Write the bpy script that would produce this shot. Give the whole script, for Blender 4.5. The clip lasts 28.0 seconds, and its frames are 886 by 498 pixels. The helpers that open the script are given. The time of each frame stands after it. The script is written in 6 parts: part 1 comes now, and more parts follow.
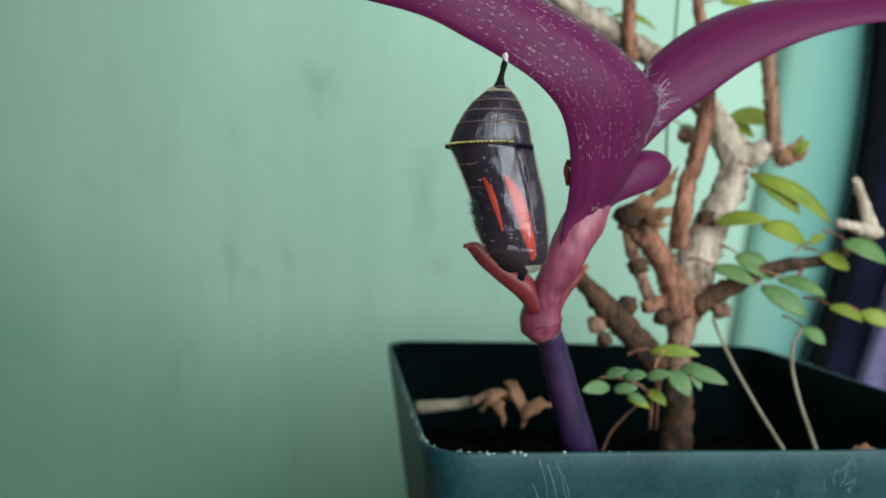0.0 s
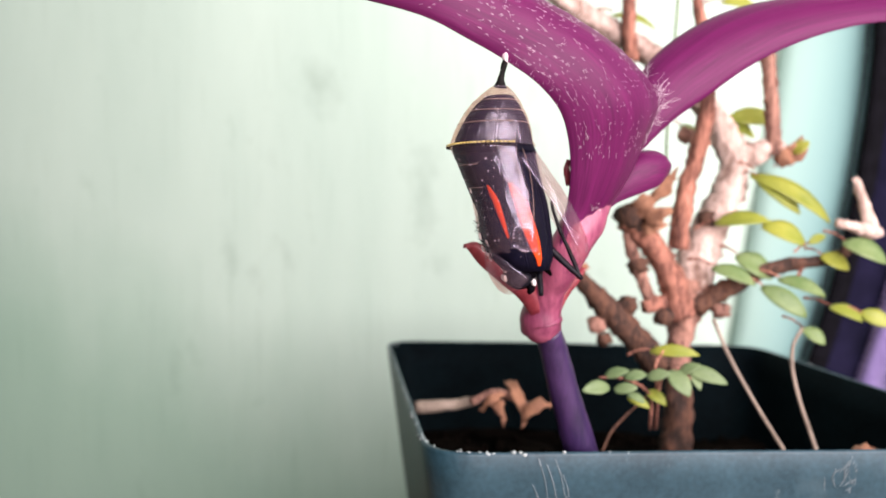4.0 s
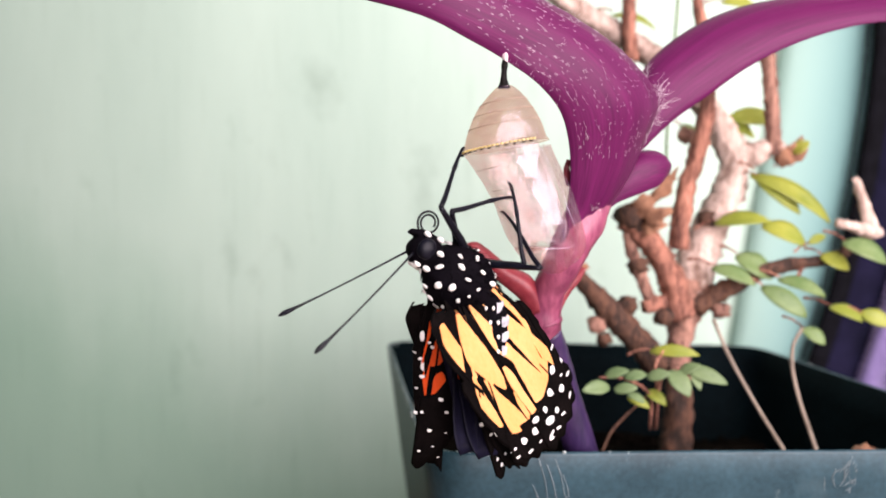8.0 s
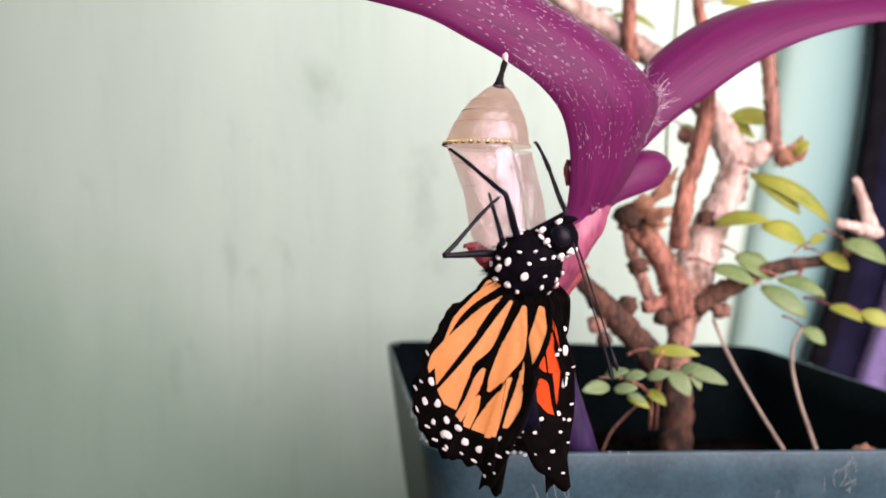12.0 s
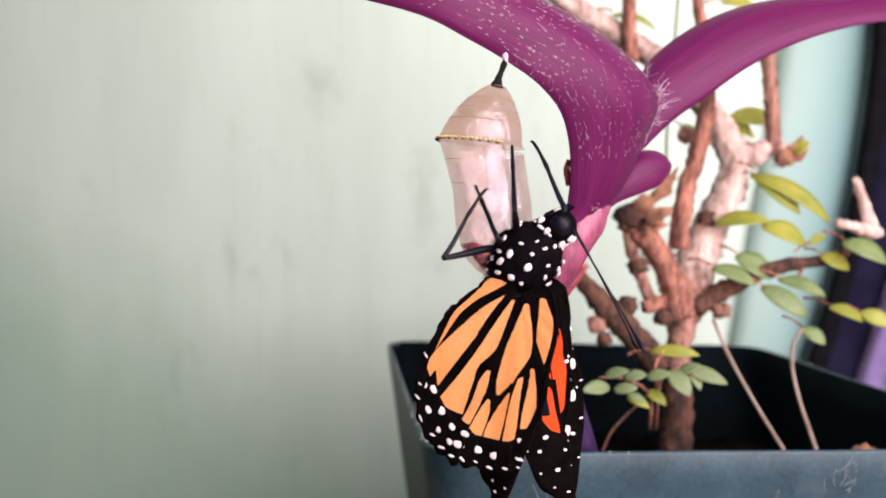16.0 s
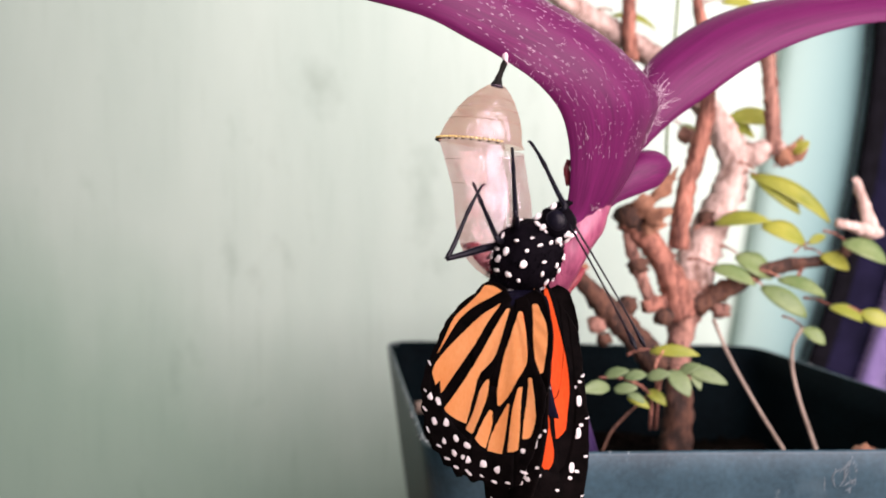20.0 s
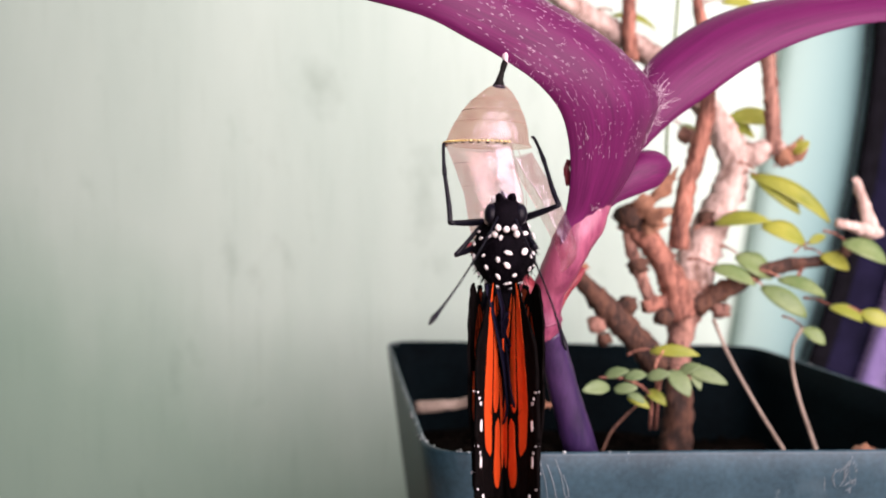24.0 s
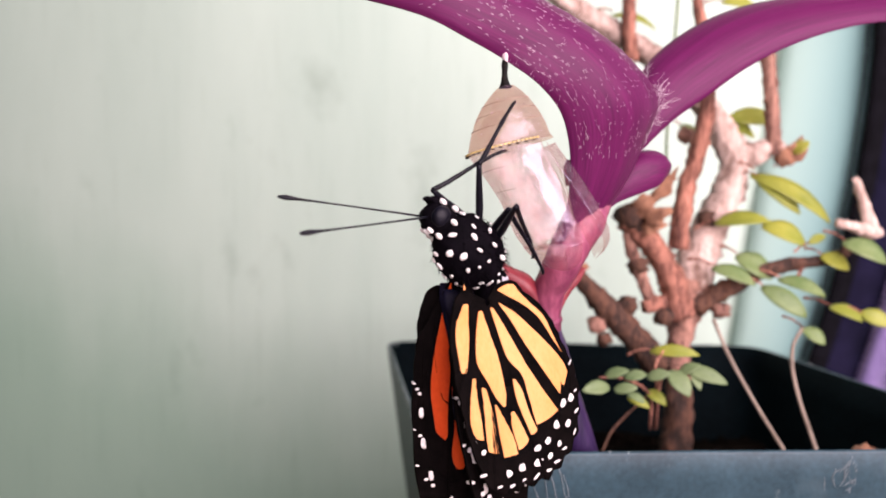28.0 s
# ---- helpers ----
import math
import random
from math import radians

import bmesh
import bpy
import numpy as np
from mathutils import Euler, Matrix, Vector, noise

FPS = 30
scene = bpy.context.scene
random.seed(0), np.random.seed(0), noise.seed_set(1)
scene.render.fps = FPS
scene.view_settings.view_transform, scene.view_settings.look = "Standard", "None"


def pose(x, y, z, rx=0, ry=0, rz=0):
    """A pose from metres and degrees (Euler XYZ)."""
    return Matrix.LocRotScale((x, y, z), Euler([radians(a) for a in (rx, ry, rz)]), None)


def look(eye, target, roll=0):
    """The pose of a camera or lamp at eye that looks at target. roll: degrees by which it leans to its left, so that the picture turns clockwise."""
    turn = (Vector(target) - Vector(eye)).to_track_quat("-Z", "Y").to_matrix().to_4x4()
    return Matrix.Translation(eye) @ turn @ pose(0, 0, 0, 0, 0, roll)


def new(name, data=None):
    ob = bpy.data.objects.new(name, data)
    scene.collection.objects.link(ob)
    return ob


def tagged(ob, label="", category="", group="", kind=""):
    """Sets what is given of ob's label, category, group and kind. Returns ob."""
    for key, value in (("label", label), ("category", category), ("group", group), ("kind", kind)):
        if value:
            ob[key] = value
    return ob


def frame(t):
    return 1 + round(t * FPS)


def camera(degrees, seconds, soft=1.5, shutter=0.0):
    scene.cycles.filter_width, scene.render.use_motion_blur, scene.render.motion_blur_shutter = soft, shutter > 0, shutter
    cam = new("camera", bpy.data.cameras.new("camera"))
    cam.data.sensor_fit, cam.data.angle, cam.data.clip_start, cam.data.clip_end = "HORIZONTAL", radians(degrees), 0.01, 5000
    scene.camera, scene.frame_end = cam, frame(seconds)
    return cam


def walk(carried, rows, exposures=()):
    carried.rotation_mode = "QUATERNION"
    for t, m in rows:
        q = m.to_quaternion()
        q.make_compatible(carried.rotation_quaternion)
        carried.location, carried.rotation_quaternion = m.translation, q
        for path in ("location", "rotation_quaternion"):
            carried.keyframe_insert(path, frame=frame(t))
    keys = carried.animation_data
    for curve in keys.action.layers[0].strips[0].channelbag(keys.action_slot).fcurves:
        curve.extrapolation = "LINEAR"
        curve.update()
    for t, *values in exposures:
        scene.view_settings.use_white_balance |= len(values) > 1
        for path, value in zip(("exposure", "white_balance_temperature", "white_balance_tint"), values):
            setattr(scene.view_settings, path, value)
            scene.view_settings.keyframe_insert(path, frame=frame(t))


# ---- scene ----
from mathutils import Quaternion

MM = 0.001
cam = camera(61.8, 28.0, soft=1.8)
cam.data.dof.use_dof = True
cam.data.dof.focus_distance = 0.113
cam.data.dof.aperture_fstop = 17.0
VIEW = pose(0, 0, 0.142, 90 - 2.84, 0, 0)
walk(cam, [(0, VIEW), (28, VIEW)],
     exposures=[(0, -0.92, 5900, -17), (0.3, -0.87, 5900, -17), (1.2, 0.08, 6880, 27), (6, 0.10, 6830, 27), (9, -0.10, 6860, 26), (11, -0.19, 6930, 31), (15, -0.17, 7000, 36), (20, -0.10, 6980, 36), (28, -0.13, 7000, 39)])

# ---- light: a tall window to the front and right, its sky light, and the room round it ----
world = bpy.data.worlds.new("sky")
scene.world = world
world.use_nodes = True
wn = world.node_tree.nodes
sky = wn.new("ShaderNodeTexSky")
sky.sky_type, sky.sun_disc = "NISHITA", False
sky.sun_elevation, sky.sun_rotation = radians(48), radians(110)
world.node_tree.links.new(sky.outputs[0], wn["Background"].inputs[0])
wn["Background"].inputs[1].default_value = 0.06

window_light = bpy.data.lights.new("window_light", "AREA")
window_light.shape, window_light.size, window_light.size_y = "RECTANGLE", 0.70, 0.42
window_light.energy = 8.2
window_light.color = (1.0, 0.98, 0.95)
lamp = new("window_light", window_light)
lamp.matrix_world = look((0.31, -0.15, 0.30), (0.27, 0.33, 0.22))

# ---- materials ----
def shader(name):
    m = bpy.data.materials.new(name)
    m.use_nodes = True
    nt = m.node_tree
    return m, nt, nt.nodes["Principled BSDF"], nt.links


def noise_node(nt, scale, detail=4.0, stretch=(1, 1, 1), rough=0.55, space="Object"):
    co = nt.nodes.new("ShaderNodeTexCoord")
    mp = nt.nodes.new("ShaderNodeMapping")
    mp.inputs["Scale"].default_value = stretch
    n = nt.nodes.new("ShaderNodeTexNoise")
    n.inputs["Scale"].default_value, n.inputs["Detail"].default_value, n.inputs["Roughness"].default_value = scale, detail, rough
    nt.links.new(co.outputs[space], mp.inputs[0])
    nt.links.new(mp.outputs[0], n.inputs["Vector"])
    return n


def surface(name, a, b, rough=0.5, scale=200.0, fine=1500.0, stretch=(1, 1, 1), bump=0.2, metal=0.0, sheen=0.0,
            coat=0.0, low=0.35, high=0.65, spec=0.5, through_light=0.0, dist=0.0004, fine_mix=0.3, c=None, space="Object"):
    """Colours a and b mixed by a broad and a fine noise (cycles per metre), with relief."""
    m, nt, bsdf, links = shader(name)
    n1, n2 = noise_node(nt, scale, 4, stretch, 0.55, space), noise_node(nt, fine, 3, stretch, 0.55, space)
    mixn = nt.nodes.new("ShaderNodeMix")
    mixn.inputs[0].default_value = fine_mix
    links.new(n1.outputs[0], mixn.inputs[2])
    links.new(n2.outputs[0], mixn.inputs[3])
    ramp = nt.nodes.new("ShaderNodeValToRGB")
    e = ramp.color_ramp.elements
    e[0].position, e[0].color, e[1].position, e[1].color = low, (*a, 1), high, (*b, 1)
    if c:
        k = e.new((high + 1) / 2)
        k.color = (*c, 1)
    links.new(mixn.outputs[0], ramp.inputs[0])
    links.new(ramp.outputs[0], bsdf.inputs["Base Color"])
    bsdf.inputs["Roughness"].default_value, bsdf.inputs["Metallic"].default_value = rough, metal
    bsdf.inputs["Specular IOR Level"].default_value = spec
    bsdf.inputs["Coat Weight"].default_value = coat
    bsdf.inputs["Coat Roughness"].default_value = 0.15
    bsdf.inputs["Sheen Weight"].default_value = sheen
    if bump:
        bp = nt.nodes.new("ShaderNodeBump")
        bp.inputs["Strength"].default_value, bp.inputs["Distance"].default_value = bump, dist
        links.new(mixn.outputs[0], bp.inputs["Height"])
        links.new(bp.outputs[0], bsdf.inputs["Normal"])
    if through_light:
        tr = nt.nodes.new("ShaderNodeBsdfTranslucent")
        links.new(ramp.outputs[0], tr.inputs[0])
        ms = nt.nodes.new("ShaderNodeMixShader")
        ms.inputs[0].default_value = through_light
        links.new(bsdf.outputs[0], ms.inputs[1])
        links.new(tr.outputs[0], ms.inputs[2])
        links.new(ms.outputs[0], nt.nodes["Material Output"].inputs[0])
    return m


def shell_skin(name, tint, milk, gloss, milk_share, gloss_rough=0.30, gloss_share=0.08):
    """A thin clear skin: light passes tinted, a little is scattered, and it shines."""
    m, nt, bsdf, links = shader(name)
    nt.nodes.remove(bsdf)
    tp = nt.nodes.new("ShaderNodeBsdfTransparent")
    n = noise_node(nt, 420, 5)
    ramp = nt.nodes.new("ShaderNodeValToRGB")
    e = ramp.color_ramp.elements
    e[0].position, e[0].color = 0.3, (*tint, 1)
    e[1].position, e[1].color = 0.7, (*[min(1, k * 1.12) for k in tint], 1)
    links.new(n.outputs[0], ramp.inputs[0])
    links.new(ramp.outputs[0], tp.inputs[0])
    df = nt.nodes.new("ShaderNodeBsdfDiffuse")
    df.inputs[0].default_value = (*milk, 1)
    tl = nt.nodes.new("ShaderNodeBsdfTranslucent")
    tl.inputs[0].default_value = (*milk, 1)
    m0 = nt.nodes.new("ShaderNodeMixShader")
    links.new(df.outputs[0], m0.inputs[1])
    links.new(tl.outputs[0], m0.inputs[2])
    gl = nt.nodes.new("ShaderNodeBsdfGlossy")
    gl.inputs["Roughness"].default_value = gloss_rough
    gl.inputs[0].default_value = (*gloss, 1)
    bp = nt.nodes.new("ShaderNodeBump")
    bp.inputs["Strength"].default_value, bp.inputs["Distance"].default_value = 0.7, 0.001
    n3 = noise_node(nt, 420, 4, (1, 1, 0.5))
    links.new(n3.outputs[0], bp.inputs["Height"])
    links.new(bp.outputs[0], gl.inputs["Normal"])
    m1, m2 = nt.nodes.new("ShaderNodeMixShader"), nt.nodes.new("ShaderNodeMixShader")
    m1.inputs[0].default_value, m2.inputs[0].default_value = milk_share, gloss_share
    links.new(tp.outputs[0], m1.inputs[1])
    links.new(m0.outputs[0], m1.inputs[2])
    links.new(m1.outputs[0], m2.inputs[1])
    links.new(gl.outputs[0], m2.inputs[2])
    links.new(m2.outputs[0], nt.nodes["Material Output"].inputs[0])
    return m


WALL = surface("green_wall_paint", (0.40, 0.565, 0.485), (0.50, 0.665, 0.58), 0.55, 9, 60, (1, 1, 0.22), 0.25, dist=0.0008, low=0.3, high=0.7)


def smudges(m, scale, stretch, low, high, tint, blend="MULTIPLY"):
    """Old stains: patches where a noise is high are tinted."""
    nt = m.node_tree
    n = noise_node(nt, scale, 6, stretch, 0.65)
    r = nt.nodes.new("ShaderNodeMapRange")
    r.inputs["From Min"].default_value, r.inputs["From Max"].default_value = low, high
    nt.links.new(n.outputs[0], r.inputs["Value"])
    mx = nt.nodes.new("ShaderNodeMix")
    mx.data_type, mx.blend_type = "RGBA", blend
    bsdf = nt.nodes["Principled BSDF"]
    was = bsdf.inputs["Base Color"].links[0].from_socket
    nt.links.new(r.outputs[0], mx.inputs[0])
    nt.links.new(was, mx.inputs[6])
    mx.inputs[7].default_value = (*tint, 1)
    nt.links.new(mx.outputs[2], bsdf.inputs["Base Color"])


smudges(WALL, 22, (1, 1, 0.7), 0.60, 0.78, (0.72, 0.74, 0.72))
# green stain and painted shade, low on the wall to the left, with ragged upper edges
stain_shade_nt = WALL.node_tree
stain_shade = noise_node(stain_shade_nt, 11, 6, (1, 1, 0.6), 0.62)
stain_shade_co = stain_shade_nt.nodes.new("ShaderNodeTexCoord")
stain_shade_axis = stain_shade_nt.nodes.new("ShaderNodeSeparateXYZ")
stain_shade_nt.links.new(stain_shade_co.outputs["Object"], stain_shade_axis.inputs[0])
stain_shade_edge = stain_shade_nt.nodes.new("ShaderNodeMath")
stain_shade_edge.operation, stain_shade_edge.inputs[1].default_value = "MULTIPLY_ADD", -7.0
stain_shade_side = stain_shade_nt.nodes.new("ShaderNodeMath")
stain_shade_side.operation, stain_shade_side.inputs[1].default_value = "MULTIPLY_ADD", -4.0
stain_shade_nt.links.new(stain_shade_axis.outputs[0], stain_shade_side.inputs[0])
stain_shade_nt.links.new(stain_shade.outputs[0], stain_shade_side.inputs[2])
stain_shade_nt.links.new(stain_shade_axis.outputs[2], stain_shade_edge.inputs[0])
stain_shade_nt.links.new(stain_shade_side.outputs[0], stain_shade_edge.inputs[2])
stain_shade_map = stain_shade_nt.nodes.new("ShaderNodeMapRange")
stain_shade_map.inputs["From Min"].default_value, stain_shade_map.inputs["From Max"].default_value = 0.12, 0.80
stain_shade_nt.links.new(stain_shade_edge.outputs[0], stain_shade_map.inputs["Value"])
stain_shade_mix = stain_shade_nt.nodes.new("ShaderNodeMix")
stain_shade_mix.data_type, stain_shade_mix.blend_type = "RGBA", "MULTIPLY"
stain_shade_nt.links.new(stain_shade_map.outputs[0], stain_shade_mix.inputs[0])
stain_shade_nt.links.new(stain_shade_nt.nodes["Principled BSDF"].inputs["Base Color"].links[0].from_socket, stain_shade_mix.inputs[6])
stain_shade_mix.inputs[7].default_value = (0.68, 0.79, 0.73, 1)
stain_shade_nt.links.new(stain_shade_mix.outputs[2], stain_shade_nt.nodes["Principled BSDF"].inputs["Base Color"])
smudges(WALL, 330, (1, 1, 0.05), 0.55, 0.75, (0.92, 0.93, 0.92))
smudges(WALL, 60, (1, 1, 0.5), 0.63, 0.75, (0.84, 0.87, 0.85))
smudges(WALL, 120, (1, 1, 0.10), 0.60, 0.75, (0.90, 0.92, 0.91))
# for unseen added room walls, kept dark so that they bounce little light
UNSEEN_PLASTER = surface("dark_unseen_plaster", (0.11, 0.10, 0.09), (0.16, 0.15, 0.13), 0.8, 6, 120, bump=0.1)
TABLE = surface("table_wood", (0.16, 0.10, 0.06), (0.25, 0.16, 0.09), 0.5, 20, 300, (1, 8, 1), 0.15)
FLOOR = surface("floor_tile", (0.25, 0.22, 0.19), (0.34, 0.31, 0.27), 0.4, 8, 100)
POT = surface("teal_plastic", (0.009, 0.034, 0.048), (0.022, 0.064, 0.086), 0.45, 90, 900, bump=0.2, dist=0.0004, fine_mix=0.45, low=0.40, high=0.66, c=(0.06, 0.10, 0.115), spec=0.4)
# inner wall: the shade inside the pot is painted in as darker plastic
POT_INNER_SHADE = surface("shaded_inner_plastic", (0.0006, 0.002, 0.0028), (0.002, 0.0065, 0.0085), 0.7, 60, 700, bump=0.3, dist=0.0004, fine_mix=0.45, c=(0.007, 0.020, 0.026), spec=0.03)
SCUFF = surface("dull_scuff", (0.07, 0.10, 0.115), (0.20, 0.24, 0.26), 0.7, 300, 2500, bump=0.3)
POT_WORN = surface("scuffed_plastic", (0.20, 0.26, 0.26), (0.45, 0.50, 0.50), 0.7, 300, 2500, bump=0.3)
smudges(POT, 45, (1, 1, 0.8), 0.58, 0.80, (0.05, 0.085, 0.10), "MIX")
smudges(POT, 260, (1, 1, 0.5), 0.66, 0.76, (0.10, 0.14, 0.15), "MIX")
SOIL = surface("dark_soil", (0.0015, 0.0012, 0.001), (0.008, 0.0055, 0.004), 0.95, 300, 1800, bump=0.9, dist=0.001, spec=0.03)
BARK = surface("brown_bark", (0.08, 0.034, 0.025), (0.42, 0.215, 0.16), 0.85, 260, 1100, (1, 1, 0.3), 1.0, dist=0.0016, low=0.40, high=0.60, fine_mix=0.4, c=(0.45, 0.27, 0.20))
BARK_PALE = surface("pale_bark", (0.22, 0.13, 0.10), (0.64, 0.49, 0.43), 0.85, 240, 1000, (1, 1, 0.35), 1.0, dist=0.0016, low=0.36, high=0.58, fine_mix=0.4, c=(0.68, 0.58, 0.52))
BARK_RED = surface("reddish_bark", (0.08, 0.024, 0.015), (0.50, 0.21, 0.145), 0.8, 230, 1100, (1, 1, 0.25), 1.0, dist=0.0014, low=0.40, high=0.60, fine_mix=0.4, c=(0.66, 0.40, 0.32))
BARK_DARK = surface("dark_bark", (0.018, 0.008, 0.005), (0.14, 0.060, 0.035), 0.85, 260, 1100, (1, 1, 0.4), 1.0, dist=0.0016, low=0.40, high=0.62, fine_mix=0.4)
LEAF_YOUNG = surface("yellow_green_leaf", (0.24, 0.30, 0.04), (0.40, 0.42, 0.07), 0.45, 120, 900, bump=0.2, through_light=0.3)
LEAF_SEEDLING = surface("dull_seedling_leaf", (0.10, 0.175, 0.07), (0.19, 0.27, 0.125), 0.5, 120, 900, bump=0.2, through_light=0.2)
LEAF_GREEN = surface("green_leaf", (0.125, 0.22, 0.07), (0.245, 0.335, 0.14), 0.45, 120, 900, bump=0.2, through_light=0.3)
PURPLE = surface("purple_leaf", (0.050, 0.004, 0.034), (0.150, 0.012, 0.088), 0.46, 5, 46, (1.6, 0.22, 1), 0.3, through_light=0.10, dist=0.0004, fine_mix=0.45, c=(0.27, 0.038, 0.17), space="UV", low=0.28, high=0.70, spec=0.2)
PURPLE_STEM = surface("purple_stem", (0.014, 0.007, 0.036), (0.050, 0.022, 0.085), 0.40, 110, 700, (3, 3, 0.6), 0.25)
PINK_NODE = surface("pink_stem_node", (0.13, 0.018, 0.055), (0.34, 0.085, 0.15), 0.42, 140, 700, (2.5, 2.5, 0.5), 0.3)
SHEATH = surface("red_sheath", (0.15, 0.012, 0.024), (0.30, 0.045, 0.06), 0.42, 160, 800, bump=0.3, through_light=0.15)
HAIR = surface("white_hair", (0.75, 0.72, 0.74), (0.85, 0.83, 0.85), 0.5, 100, 900, bump=0)
DRY = surface("dry_leaf", (0.09, 0.036, 0.020), (0.42, 0.20, 0.115), 0.8, 150, 900, bump=0.6)
TWIG = surface("grey_twig", (0.17, 0.13, 0.10), (0.34, 0.27, 0.22), 0.85, 150, 900, bump=0.5)
BAG = surface("navy_fabric", (0.004, 0.004, 0.014), (0.011, 0.010, 0.032), 0.9, 90, 1600, (1, 1, 1), 0.4, sheen=0.05, spec=0.1)
BAG_STRIP = surface("purple_ribbing", (0.10, 0.07, 0.20), (0.20, 0.15, 0.34), 0.8, 200, 1600, bump=0.3, sheen=0.3)
BAG_BLACK = surface("black_tape", (0.002, 0.002, 0.003), (0.006, 0.006, 0.009), 0.9, 200, 1600, bump=0.3, spec=0.08)
# teal shade on the wall by the bag, painted as a gradient from wall colour
TEAL_SHADE = surface("painted_teal_shade", (0.40, 0.60, 0.54), (0.14, 0.33, 0.35), 0.9, 60, 900, (1, 1, 0.3), 0.2, low=0.0, high=1.0, spec=0.15)
shade_coord = noise_node(TEAL_SHADE.node_tree, 1.0, space="UV")
for link in [l for l in TEAL_SHADE.node_tree.links if l.to_node.type == "VALTORGB"]:
    TEAL_SHADE.node_tree.links.remove(link)
split = TEAL_SHADE.node_tree.nodes.new("ShaderNodeSeparateXYZ")
TEAL_SHADE.node_tree.links.new(shade_coord.inputs["Vector"].links[0].from_socket, split.inputs[0])
TEAL_SHADE.node_tree.links.new(split.outputs[0], [n for n in TEAL_SHADE.node_tree.nodes if n.type == "VALTORGB"][0].inputs[0])
TEAL_SHADE.node_tree.nodes.remove(shade_coord)
SHELL = shell_skin("clear_pupal_skin", (0.97, 0.855, 0.835), (0.50, 0.38, 0.58), (0.80, 0.80, 1.0), 0.05, 0.17, 0.05)
SHELL_DOME = shell_skin("tan_pupal_skin", (0.95, 0.82, 0.77), (0.46, 0.36, 0.58), (0.80, 0.80, 1.0), 0.045, 0.28, 0.05)
SEAM = surface("brown_seam", (0.22, 0.13, 0.10), (0.34, 0.22, 0.17), 0.5, 300, 1500, bump=0.2)
GOLD = surface("gold_bead", (0.72, 0.52, 0.13), (0.85, 0.68, 0.25), 0.3, 400, 2000, metal=0.5)
STALK = surface("black_stalk", (0.002, 0.002, 0.002), (0.007, 0.006, 0.005), 0.6, 700, 3000, bump=0.8, spec=0.1)
SILK = surface("silk_pad", (0.42, 0.30, 0.34), (0.62, 0.52, 0.55), 0.8, 500, 2500, bump=0.6)
BLACK = surface("black_scales", (0.0012, 0.001, 0.0018), (0.004, 0.003, 0.005), 0.75, 500, 4000, bump=0.35, spec=0.03)
MEMBRANE = surface("black_wing_membrane", (0.0012, 0.001, 0.001), (0.004, 0.0028, 0.0028), 0.8, 400, 3000, bump=0.3, spec=0.025)
LEG = surface("black_leg", (0.002, 0.002, 0.004), (0.006, 0.006, 0.012), 0.4, 600, 3000, bump=0.2, spec=0.15)
PUPA = surface("dark_navy_scales", (0.0012, 0.0012, 0.0045), (0.005, 0.0045, 0.015), 0.6, 260, 2200, (1, 1, 0.4), 0.35, dist=0.0003, spec=0.08)
WHITE = surface("white_scales", (0.62, 0.60, 0.60), (0.80, 0.78, 0.78), 0.8, 700, 4000, bump=0.3)
ORANGE_PALE = surface("pale_orange_scales", (0.78, 0.285, 0.08), (0.86, 0.38, 0.15), 0.75, 130, 2500, (1, 1, 0.5), 0.2, spec=0.25, through_light=0.15)
ORANGE_DEEP = surface("deep_orange_scales", (0.58, 0.045, 0.004), (0.74, 0.085, 0.008), 0.75, 130, 2500, (1, 1, 0.5), 0.2, spec=0.25, through_light=0.15)
GREY_BELLY = surface("grey_white_belly", (0.22, 0.21, 0.25), (0.48, 0.47, 0.52), 0.8, 500, 2500, bump=0.4)


# ---- mesh helpers: all shapes are written in millimetres ----
def part(name, bm, material, parent=None, label="", smooth=True):
    bmesh.ops.recalc_face_normals(bm, faces=bm.faces)
    for v in bm.verts:
        v.co *= MM
    me = bpy.data.meshes.new(name)
    bm.to_mesh(me)
    bm.free()
    for m in material if isinstance(material, (list, tuple)) else (material,):
        me.materials.append(m)
    for p in me.polygons:
        p.use_smooth = smooth
    ob = new(name, me)
    ob.parent = parent
    if label:
        tagged(ob, label)
    return ob


def thing(name, m, label, category, group="", kind=""):
    ob = new(name)
    ob.empty_display_size = 0.005
    ob.matrix_world = m
    return tagged(ob, label, category, group, kind)


def at(x, y, z, rx=0, ry=0, rz=0):
    """A pose in millimetres and degrees."""
    return pose(x * MM, y * MM, z * MM, rx, ry, rz)


def rings(bm, loops, closed=True, cap=True, slot=0):
    """Faces between loops of points, each with the same number of points."""
    rows = [[bm.verts.new(p) for p in loop] for loop in loops]
    n = len(rows[0])
    for a, b in zip(rows, rows[1:]):
        for i in range(n if closed else n - 1):
            j = (i + 1) % n
            f = bm.faces.new((a[i], a[j], b[j], b[i]))
            f.material_index = slot
    if cap and closed:
        bm.faces.new(rows[0][::-1]).material_index = slot
        bm.faces.new(rows[-1]).material_index = slot
    return rows


def spline(points, steps):
    """A smooth line through points of any dimension (Catmull-Rom)."""
    p = [np.array(q, float) for q in points]
    p = [2 * p[0] - p[1]] + p + [2 * p[-1] - p[-2]]
    out = []
    for i in range(1, len(p) - 2):
        for k in range(steps):
            t = k / steps
            out.append(0.5 * (2 * p[i] + (p[i + 1] - p[i - 1]) * t + (2 * p[i - 1] - 5 * p[i] + 4 * p[i + 1] - p[i + 2]) * t * t
                              + (3 * p[i] - p[i - 1] - 3 * p[i + 1] + p[i + 2]) * t ** 3))
    out.append(p[-2])
    return out


